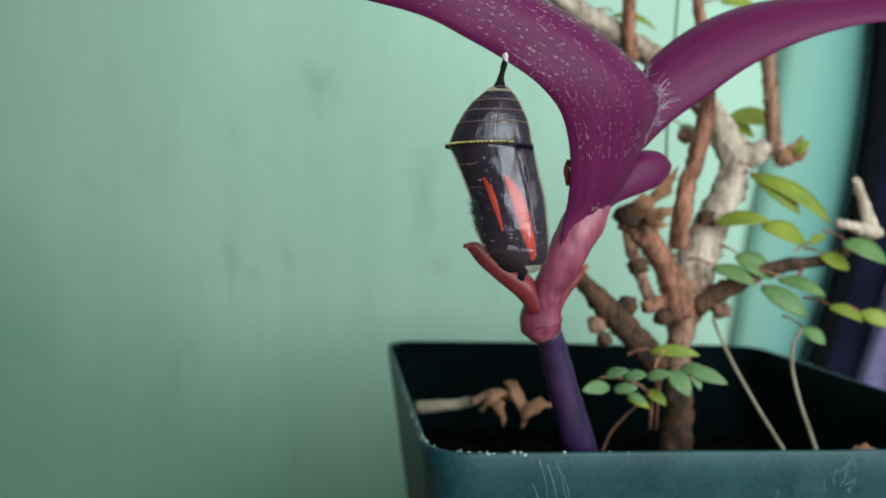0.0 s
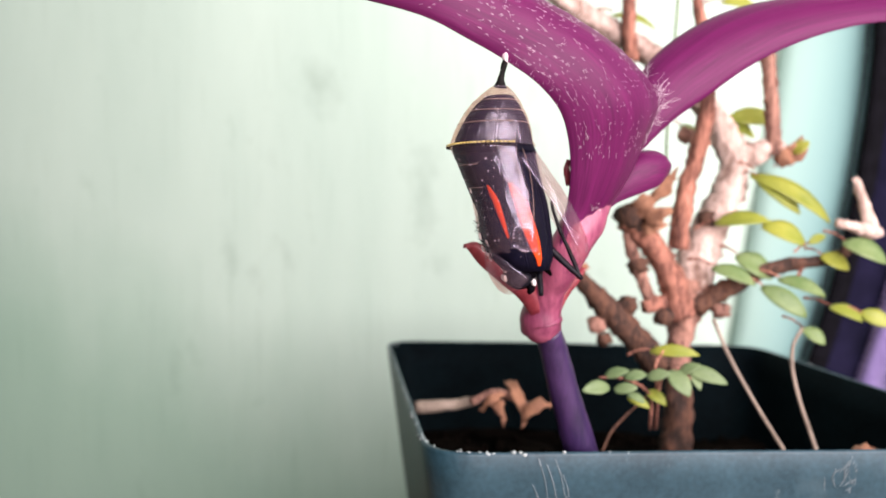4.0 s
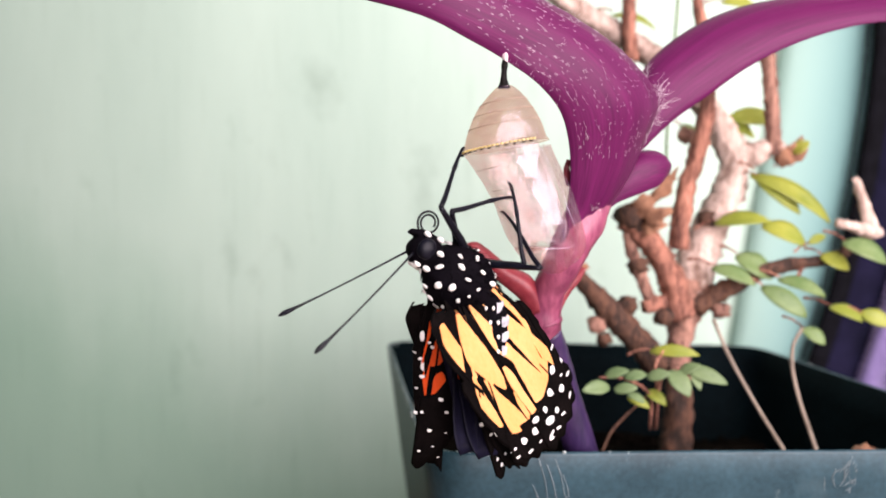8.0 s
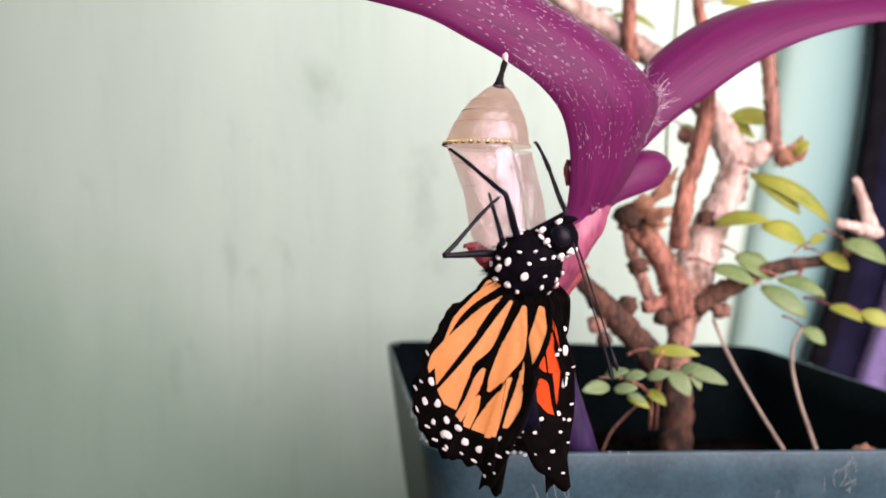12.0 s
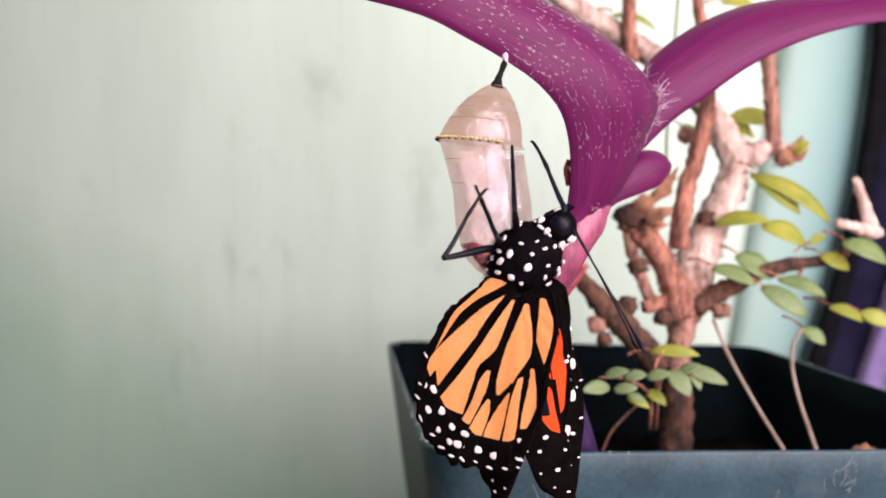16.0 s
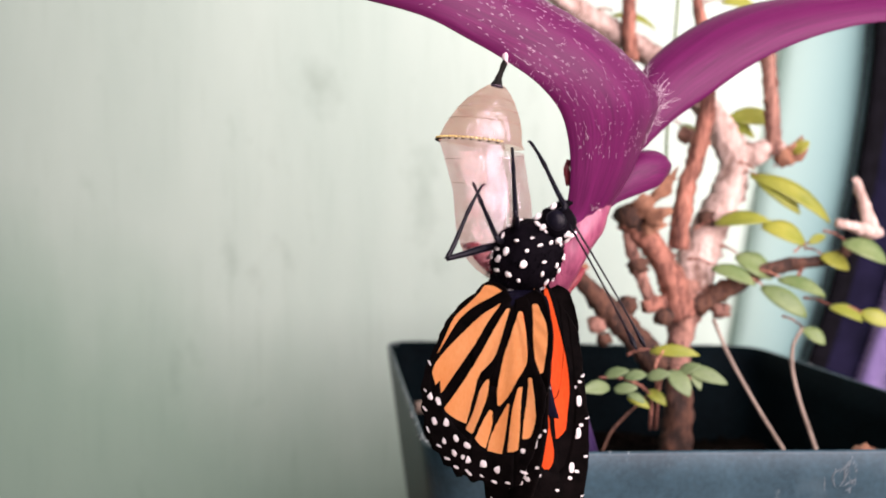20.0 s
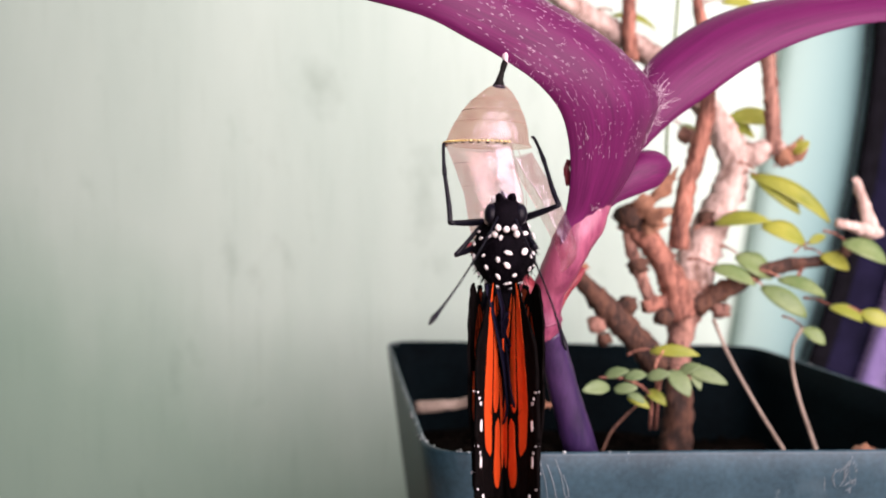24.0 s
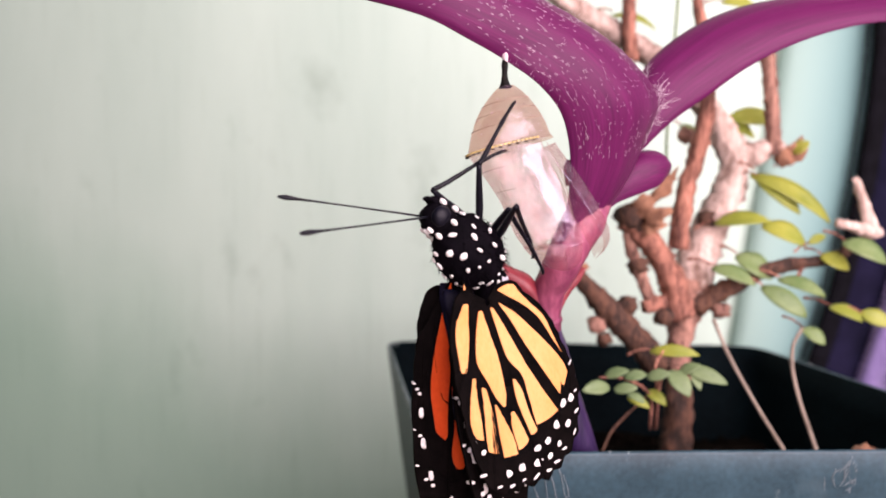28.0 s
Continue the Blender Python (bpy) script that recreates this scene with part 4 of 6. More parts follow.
# cells of the fore wing: from, to (share of the wing's length), bearing of the rear side at both ends, of the front side at both ends
WINGS = {
    "hindwing": dict(outline=[(140.7, 2.3), (162.6, 5.4), (185.4, 6.8), (201.5, 10.5), (210.8, 13.0), (220.2, 16.1), (225.9, 19.0), (230.7, 21.7), (237.6, 24.6), (245.4, 27.3), (252.8, 28.9), (259.5, 29.3), (266.5, 28.6), (274.6, 28.1),
                              (280.5, 27.7), (284.6, 25.6), (288.4, 22.6), (293.5, 19.4), (302.4, 14.8), (316.5, 10.9), (329.3, 8.8), (345.1, 7.2), (362.8, 6.0), (379.9, 5.2), (395.3, 4.0)],
                     drawn=REAR_CELLS + FRONT_CELLS, cells=[],
                     folds=(140.7, 205, 236, 262, 281, 305, 395.3), hinge=(-0.9, 3.3, -7.2), mid=262, gap=0.0,
                     zones=(("base", 0.03, 0.46, 0.20, 0.06), ("middle", 0.44, 0.97, 0.24, 0.053), ("margin", 0.79, 1.0, 0.30, 0.17))),
    "forewing": dict(outline=[(251.8, 17), (256.9, 24), (261.9, 31), (267.1, 38), (272.1, 42.5), (275.6, 43.5), (279.4, 41.5), (282.8, 36), (286.2, 29.5), (290.6, 23), (296.5, 16), (304, 11)],
                     cells=[(0.05, 0.62, 276.6, 276.4, 295.0, 286.0), (0.08, 0.47, 264.0, 267.2, 275.6, 275.4), (0.49, 0.71, 269.2, 269.6, 275.2, 275.0), (0.40, 0.75, 262.2, 262.7, 266.4, 268.4), (0.12, 0.80, 254.4, 253.8, 261.2, 261.2)],
                     drawn=[], folds=(251.8, 261.6, 276.2, 290.0, 304), hinge=(1.4, 1.6, -3.6), mid=274, gap=0.08,
                     zones=(("base", 0.03, 0.52, 0.06, 0.05), ("middle", 0.46, 0.82, 0.24, 0.13), ("tip", 0.74, 1.0, 0.46, 0.23))),
}
for spec in WINGS.values():
    spec["centres"] = [(p + q) / 2 for p, q in zip(spec["folds"], spec["folds"][1:])]


MARGIN_FROM = (0.95, 0.90, 0.79, 0.82, 0.90, 0.94)  # where the black margin begins, fold by fold


def wing_radius(spec, angle):
    xs, ys = zip(*spec["outline"])
    return float(np.interp(angle, xs, ys))


def wing_point(spec, side, angle, r, y, outward):
    """A point of the wing plane, cupped; side is -1 for the animal's left. y counts towards the upper side of the wing."""
    a = radians(angle)
    u, v = r * math.cos(a), r * math.sin(a)
    cup = 0.0032 * u * u + 0.18 * math.sin(angle * 0.34) * r / 30
    return Vector((u, -side * (y - cup) + side * outward, v))


def cell_rows(spec, cell):
    """A cell of the fore wing as rows (rear angle, front angle, share of the length) with rounded ends."""
    c0, c1, l0, l1, r0, r1 = cell
    rows = []
    for i in range(31):
        f = c0 + (c1 - c0) * i / 30
        s, mid = i / 30, (l0 + l1 + r0 + r1) / 4
        left, right = l0 + (l1 - l0) * s, r0 + (r1 - r0) * s
        wob = 0.35 * math.sin(9 * s + mid)
        w = (right - left) * end_taper(f, c0, c1) + math.degrees(spec["gap"] / max(3, f * wing_radius(spec, mid)))
        left, right = left + w + wob, right - w + wob
        if right < left + 0.1:
            left = right = (left + right) / 2
            right += 0.1
        rows.append((f, [(a, f * wing_radius(spec, a)) for a in [left + (right - left) * k / 4 for k in range(5)]]))
    return rows


def drawn_rows(cell, seed):
    """A cell of the hind wing as rows of (angle, length), its sides a little uneven."""
    rows, line = [], spline(cell, 9)
    for i, (x0, y0, x1, y1) in enumerate(line):
        row = []
        for k in range(5):
            q = k / 4
            x, y = x0 + (x1 - x0) * q, y0 + (y1 - y0) * q
            edge = 0.09 * noise.noise(Vector((i * 0.45, q * 4, seed))) * abs(2 * q - 1)
            sag = 0.35 * (1 - (2 * q - 1) ** 2) * ((i == len(line) - 1) - (i == 0)) * min(1, 0.3 * abs(x1 - x0))
            x, y = x + edge, y + edge * 0.5 - sag
            row.append((math.degrees(math.atan2(y, x)) % 360 + (360 if math.degrees(math.atan2(y, x)) % 360 < 100 else 0), math.hypot(x, y)))
        rows.append((0.5, row))
    return rows


def end_taper(f, f0, f1):
    """How much a cell narrows on each side near its two rounded ends."""
    ease = lambda x: 0.5 * (1 - math.sqrt(max(0.0, 1 - (1 - min(1.0, x)) ** 2)))
    return max(0.7 * ease((f - f0) / 0.10), 0.9 * ease((f1 - f) / 0.05))


def white_spot(parent, base, radii, m=None):
    """One small raised patch of white scales."""
    bm = bmesh.new()
    blob(bm, base, radii, m, 12, 6, 0.22, base[0] * 3)
    return part("white_spot", bm, WHITE, parent)


def wing_panel(name, parent, spec, side, a0, a1, f0, f1, half, outward, label):
    hind = spec is WINGS["hindwing"]
    lo, hi = spec["outline"][0][0], spec["outline"][-1][0]
    bm = bmesh.new()
    loops = []
    for k in range(19):
        a = a0 + (a1 - a0) * k / 18
        R = wing_radius(spec, a)
        wav = 1 + 0.014 * math.cos((a - lo) * 1.1) * (1 if f1 > 0.9 else 0)
        rs = [R * (f0 + (f1 - f0) * i / 8) * (wav if i == 8 else 1) for i in range(9)]
        loops.append([wing_point(spec, side, a, r, -half, outward) for r in rs] + [wing_point(spec, side, a, r, half, outward) for r in rs[::-1]])
    rings(bm, loops)
    panel = part(name, bm, MEMBRANE, parent, label)
    patterns = []
    for cell in spec["cells"]:
        mid = sum(cell[2:]) / 4
        rows = [r for r in cell_rows(spec, cell) if f0 <= r[0] <= f1]
        if a0 <= mid < a1 and len(rows) > 3 and not name.endswith("tip"):
            patterns.append(rows)
    if not name.endswith("margin"):
        for n, cell in enumerate(spec["drawn"]):
            rows = drawn_rows(cell, n)
            heart = rows[len(rows) // 2][1][2][0]
            share = [r for r in rows if f0 <= r[1][2][1] / wing_radius(spec, r[1][2][0]) <= f1 + 0.01]
            if a0 <= heart < a1 and len(share) > 2:
                patterns.append(share)
    for rows in patterns:
        for up, mat in ((1, ORANGE_DEEP), (-1, ORANGE_PALE)):
            if up == 1 and hind and rows[0][1][2][0] > 360:
                continue
            bm = bmesh.new()
            rings(bm, [[wing_point(spec, side, a, r, up * (half + 0.05), outward) for a, r in row] + [wing_point(spec, side, a, r, up * (half - 0.03), outward) for a, r in row[::-1]] for f, row in rows])
            part("wing_cell", bm, mat, panel, smooth=False, label="deep orange upper cell" if up == 1 else "pale orange under cell")
    rnd = random.Random(int(a0 * 7 + f0 * 100))
    # rows of white spots: share of the length, size, step in degrees, slimness
    rows = [(0.835, 0.80, 6.4, 0.8), (0.905, 0.72, 6.4, 0.8), (0.972, 0.62, 5.2, 0.32)] if hind else [(0.80, 0.50, 7.0, 0.8), (0.87, 0.45, 6.5, 0.8), (0.955, 0.36, 4.2, 0.6)]
    for n, (f, size, step, slim) in enumerate(rows if not hind or name.endswith("margin") else []):
        a = (226 if hind else lo + 14) + (step / 2 if n % 2 else 0)
        while a < (290 if hind else hi - 6):
            R = wing_radius(spec, a)
            near_rear = f < 0.9 and a < 268 and not hind
            if a0 <= a < a1 and f0 + 0.02 < f < f1 and R > 12 and not near_rear and rnd.random() < 0.94:
                wf = f + rnd.uniform(-0.012, 0.012)
                for up in (1, -1):
                    s = size * rnd.uniform(0.75, 1.15) * (0.75 if up == 1 else 1)
                    way = Matrix.Rotation(radians(270 - a), 3, "Y") @ Matrix.Rotation(rnd.uniform(-0.4, 0.4), 3, "Y")
                    white_spot(panel, wing_point(spec, side, a, R * wf, up * half, outward), (rnd.uniform(0.95, 1.25) * s, 0.035, s * slim), way)
            a += step * rnd.uniform(0.9, 1.1) * 27 / max(R, 16)
    if not hind:
        for a, f in [(288, 0.80), (285, 0.82), (281, 0.80)]:
            if a0 <= a < a1 and f0 < f < f1 - 0.03:
                for up in (1, -1):
                    white_spot(panel, wing_point(spec, side, a, wing_radius(spec, a) * f, up * half, outward), (0.4, 0.08, 0.9))
    elif f0 < 0.7:
        # long white marks along the leading edge
        for u, v, w, h in [(8.3, -5.8, 0.42, 1.1), (7.8, -13.0, 0.6, 0.95), (8.0, -16.4, 0.36, 1.4), (6.8, -19.0, 0.4, 0.6), (5.7, -20.7, 0.45, 0.4)]:
            a = math.degrees(math.atan2(v, u)) + 360
            if a0 <= a < a1 and f0 <= math.hypot(u, v) / wing_radius(spec, a) < f1 - (0.02 if f0 < 0.4 else 0):
                for up in (1, -1):
                    white_spot(panel, wing_point(spec, side, a, math.hypot(u, v), up * half, outward), (w, 0.06, h))
    return panel


def make_butterfly():
    bf = thing("monarch_butterfly", at(0, 0, 0), "orange and black monarch butterfly emerging and hanging from its chrysalis", "butterfly")
    turn = Matrix.Rotation(-TILT, 3, "Y")
    bm = bmesh.new()
    blob(bm, (-0.2, 0, -0.3), (6.0, 4.5, 5.0), turn, 24, 16, 0.12)
    thorax = part("thorax", bm, BLACK, bf, "furry black thorax")
    rnd = random.Random(6)
    bm = bmesh.new()
    for k in range(700):
        v = Vector([rnd.gauss(0, 1) for _ in range(3)]).normalized()
        p = turn @ Vector((v.x * 5.9, v.y * 4.4, v.z * 4.9)) + Vector((-0.2, 0, -0.3))
        tip = p + (p.normalized() * 0.7 - AXIS * 0.9 + Vector([rnd.uniform(-0.4, 0.4) for _ in range(3)])) * rnd.uniform(0.5, 1.1)
        tube(bm, [(*p, 0.07), (*tip, 0.015)], 3, 1)
    part("fur", bm, BLACK, thorax, "short black fur")
    spots = []
    while len(spots) < 62:
        v = Vector([rnd.gauss(0, 1) for _ in range(3)]).normalized()
        if all((v - w).length > 0.29 for w in spots):
            spots.append(v)
    for v in spots:
        p = turn @ Vector((v.x * 6.1, v.y * 4.65, v.z * 5.15)) + Vector((-0.2, 0, -0.3))
        nrm = (turn @ Vector((v.x / 6, v.y / 4.4, v.z / 4.8))).normalized()
        q = nrm.to_track_quat("Z", "Y").to_matrix()
        s = rnd.choice((0.26, 0.34, 0.42, 0.5, 0.6))
        white_spot(thorax, p, (s * rnd.uniform(0.8, 1.7), s * rnd.uniform(0.6, 0.9), 0.2), q @ Matrix.Rotation(rnd.uniform(0, 3), 3, "Z"))
    # head
    bm = bmesh.new()
    blob(bm, AXIS * 6.5 + BELLY * 0.3, (2.5, 2.7, 2.7), turn, 18, 12, 0.1)
    head = part("head", bm, BLACK, bf, "black head with white marks")
    for s in (-1, 1):
        bm = bmesh.new()
        blob(bm, AXIS * 7.1 + BELLY * 0.2 + Vector((0, s * 2.0, 0)), (1.45, 1.0, 1.6), turn, 14, 10)
        part("eye", bm, LEG, head, "dark glossy eye")
        bm = bmesh.new()
        tube(bm, [(*(AXIS * 7.8 + BELLY * 1.6 + Vector((0, s * 0.7, 0))), 0.7), (*(AXIS * 9.0 + BELLY * 1.7 + Vector((0, s * 0.9, 0))), 0.6), (*(AXIS * 9.8 + BELLY * 1.2 + Vector((0, s * 0.8, 0))), 0.2)], 7, 4)
        part("palp", bm, BLACK, head)
    for p in [(6.2, -1.9, 2.2), (6.8, 1.9, 2.2), (7.5, 0.0, -2.6), (6.2, 1.5, -2.3), (6.2, -1.5, -2.3), (8.8, 1.6, 1.8), (8.8, -1.6, 1.8), (6.0, -2.5, 0.4), (6.0, 2.5, 0.4), (7.6, -1.1, -2.4), (7.6, 1.1, -2.4)]:
        white_spot(head, AXIS * (p[0] - 0.8) + BELLY * (p[2] + 0.3) + Vector((0, p[1], 0)), (0.6, 0.45, 0.4), turn)
    bm = bmesh.new()
    tube(bm, [(*(AXIS * (8.2 + 1.7 * math.cos(a) * (1 - a / 22)) + BELLY * (3.9 + 1.7 * math.sin(a) * (1 - a / 22))), 0.16) for a in np.linspace(-1.5, 9.5, 26)], 6, 2)
    tongue = part("proboscis", bm, LEG, bf, "thin coiled black tongue")
    antennae = []
    for s in (-1, 1):
        bm = bmesh.new()
        tube(bm, [(0, 0, 0, 0.17), (6, 0, 0.3, 0.14), (13, 0, 0.3, 0.13), (17.5, 0, 0, 0.2), (19.5, 0, -0.2, 0.38), (20.6, 0, -0.3, 0.15)], 7, 5)
        antennae.append(part("antenna", bm, LEG, bf, "long clubbed black antenna"))
    # abdomen in two lengths, each of two lobes that draw together as it slims
    girth = lambda z: 0.62 * float(np.interp(-z, [-1.2, 1.5, 4.5, 9, 13, 16.5, 19.5, 21.2], [2.4, 3.8, 4.2, 4.3, 3.8, 2.9, 1.9, 1.0]))
    spine = lambda z: -2.1 + 2.6 * max(0.0, 1 + z / 4.5) ** 2 + 0.004 * (z + 8) ** 2
    lobes = []
    for name, top, end, count, lab in (("abdomen_lobe", 1.2, -11.5, 5, "swollen black abdomen half"), ("abdomen_tip", -10.5, -21.2, 4, "tapering black abdomen tip")):
        for s in (-1, 1):
            bm = bmesh.new()
            tube(bm, [(spine(z), 0, z, girth(z) * (0.96 if name != "abdomen_lobe" else 1)) for z in np.linspace(top, end, 8)], 20, 4, 0.03)
            piece = part(name, bm, BLACK, bf, lab)
            for k in range(count):
                z = min(top, -0.5) - 1.7 - 2.1 * k
                r = girth(z)
                bm = bmesh.new()
                rows = []
                for dz in (0.95, 0.5, -0.5, -0.95):
                    rows.append([Vector((spine(z) - math.cos(a) * (r + h), s * math.sin(a) * (r + h), z + dz * (1 - 0.15 * math.sin(a)) + 0.12 * math.sin(a * 9))) for a, h in
                                 [(radians(10 + 8.0 * i), 0.16 if abs(dz) < 0.6 and 0 < i < 9 else 0.0) for i in range(10)]])
                rings(bm, rows, closed=False)
                part("belly_plate", bm, GREY_BELLY, piece, "grey-white belly plate")
                bm = bmesh.new()
                blob(bm, (spine(z) - r * 0.93, -s * 0.42 * r, z), (0.3, 0.24, 0.75), None, 8, 6, 0.3, z)
                part("white_spot", bm, WHITE, piece)
                for a in (96, 122):
                    white_spot(piece, (spine(z) - math.cos(radians(a)) * r, s * math.sin(radians(a)) * r, z), (0.24, 0.24, 0.34))
            lobes.append((piece, name, s))
    # added dark filler plates that lie side by side under the shell, then close up on the abdomen and between the wings
    plates = []
    for n, (a0, a1) in enumerate(((168, 224), (220, 272), (268, 321), (317, 374))):
        for name, z0, z1, lab in (("abdomen_plate", -4.6, -13.4, "added dark filler plate standing in for the packed abdomen"), ("wing_fold", -10.4, -30.6, "added dark filler plate standing in for the folded wing")):
            heart = shell_axis((z0 + z1) / 2)
            bm = bmesh.new()
            shell_patch(bm, z0, z1, radians(a0), radians(a1), 0.14, 16, 8, 0.0, -0.22 if name == "abdomen_plate" else -0.34)
            bmesh.ops.translate(bm, verts=bm.verts, vec=-heart)
            plate = part(name, bm, PUPA, bf, lab)
            for pts in FOLD_CELLS[n] if name == "wing_fold" else ():
                bm = bmesh.new()
                loops = []
                for b0, b1, z in spline(pts, 6):
                    r, c = profile_radius(z) - 0.34, shell_axis(z) - heart
                    ways = [Vector((math.cos(radians(b0 + (b1 - b0) * q / 4)), math.sin(radians(b0 + (b1 - b0) * q / 4)), 0)) for q in range(5)]
                    loops.append([c + w * (r + 0.14) for w in ways] + [c + w * (r - 0.05) for w in ways[::-1]])
                rings(bm, loops)
                part("wing_cell", bm, ORANGE_DEEP, plate, "small orange mark")
            plates.append((plate, name, heart, -1 if n < 2 else 1, (a0 + a1) / 2, n % 2))
    # wings: folds along the veins, each of two or three lengths that slide out of one another
    wings = []
    for kind in ("hindwing", "forewing"):
        spec = WINGS[kind]
        for side in (-1, 1):
            for k, (a0, a1) in enumerate(zip(spec["folds"], spec["folds"][1:])):
                for j, (zone, f0, f1, slide, half) in enumerate(spec["zones"]):
                    if zone == "margin":
                        f0 = MARGIN_FROM[k]
                    out = (0.7 if kind == "hindwing" else 0.0) - 0.05 * (k if kind == "hindwing" else 3 - k)
                    ob = wing_panel(kind + "_" + zone, bf, spec, side, a0, a1, f0, f1, half, out,
                                    "black wing edge with white spots" if f1 > 0.9 else "orange wing panel with black veins")
                    wings.append((ob, kind, side, k, j))
    legs = []
    for s in (-1, 1):
        for along, kind in ((1.6, "front"), (-2.2, "rear")):
            hip = AXIS * along + BELLY * 3.7 + Vector((0, s * 1.5, 0))
            bm = bmesh.new()
            tube(bm, [(0, 0, 0, 0.5), (2.5, 0, 0.1, 0.58), (6, 0, 0, 0.48), (THIGH, 0, 0, 0.36)], 8, 4)
            femur = part("femur", bm, LEG, bf)
            bm = bmesh.new()
            tube(bm, [(0, 0, 0, 0.38), (2.5, 0, 0.15, 0.36), (7, 0, 0, 0.28), (7.5, 0, 0, 0.36), (10, 0, 0.1, 0.24), (12.2, 0, 0.4, 0.24), (SHIN, 0, 0.9, 0.06)], 8, 4)
            for k in range(10):
                tube(bm, [(2 + k, 0, 0.2, 0.05), (2.7 + k, 0.15 * (-1) ** k, 0.65, 0.01)], 3, 1)
            tibia = part("shin", bm, LEG, bf)
            legs.append((femur, tibia, hip, s, kind))
    return bf, lobes, plates, tongue, antennae, wings, legs


butterfly, lobes, plates, tongue, antennae, wings, legs = make_butterfly()


# ---- what moves, and when ----
# seconds, lean of the hanging shell in degrees, turn about its stalk
SHELL_ROWS = [(0, 0, 0), (2, 0, 0), (3, 1, 0), (5.5, 0.5, 0), (6.6, 0, 0), (7.0, -1, 0), (7.2, 4, 5), (7.4, 6, 5), (7.8, 9, 8), (8.0, 10, 10), (8.2, 11, 10), (8.35, 6, 5), (8.5, 2, 0), (9.0, 1, 0), (9.8, -1, 0),
              (11, -2, 0), (14.5, -3, 0), (15.2, -6, 0), (16, -7, 0), (19, -7, 0), (19.6, -4, 0), (20, -7, 0), (20.85, -7, 0), (21, -1, 0), (21.15, -6, 0), (21.5, -6, 0), (23.5, -2, 0), (25, -2, 0), (25.3, -4, 0),
              (25.6, -2, 0), (26, 0, 0), (26.2, 2, 0), (26.6, 0, 0), (27, 1, 0), (27.7, 0, 0), (27.9, 8, 5), (28, 13, 8)]
# seconds, opening of the front flap, of the lower end
FLAP_ROWS = [(0, 0, 0), (1.6, 0, 0), (2.0, 6, 6), (3.0, 17, 20), (3.5, 20, 30), (5.5, 22, 45), (6.9, 22, 55), (7.1, 24, 55), (7.4, 10, 25), (8.0, 3, 8), (8.5, 3, 6), (20.7, 3, 6), (21, 19, 6), (21.3, 5, 6), (22.5, 8, 6), (23.5, 20, 8), (25, 20, 8), (25.3, 7, 6), (25.8, 9, 6), (26.0, 17, 8), (26.3, 16, 8), (26.6, 7, 6), (27.7, 4, 6), (28, 12, 8)]
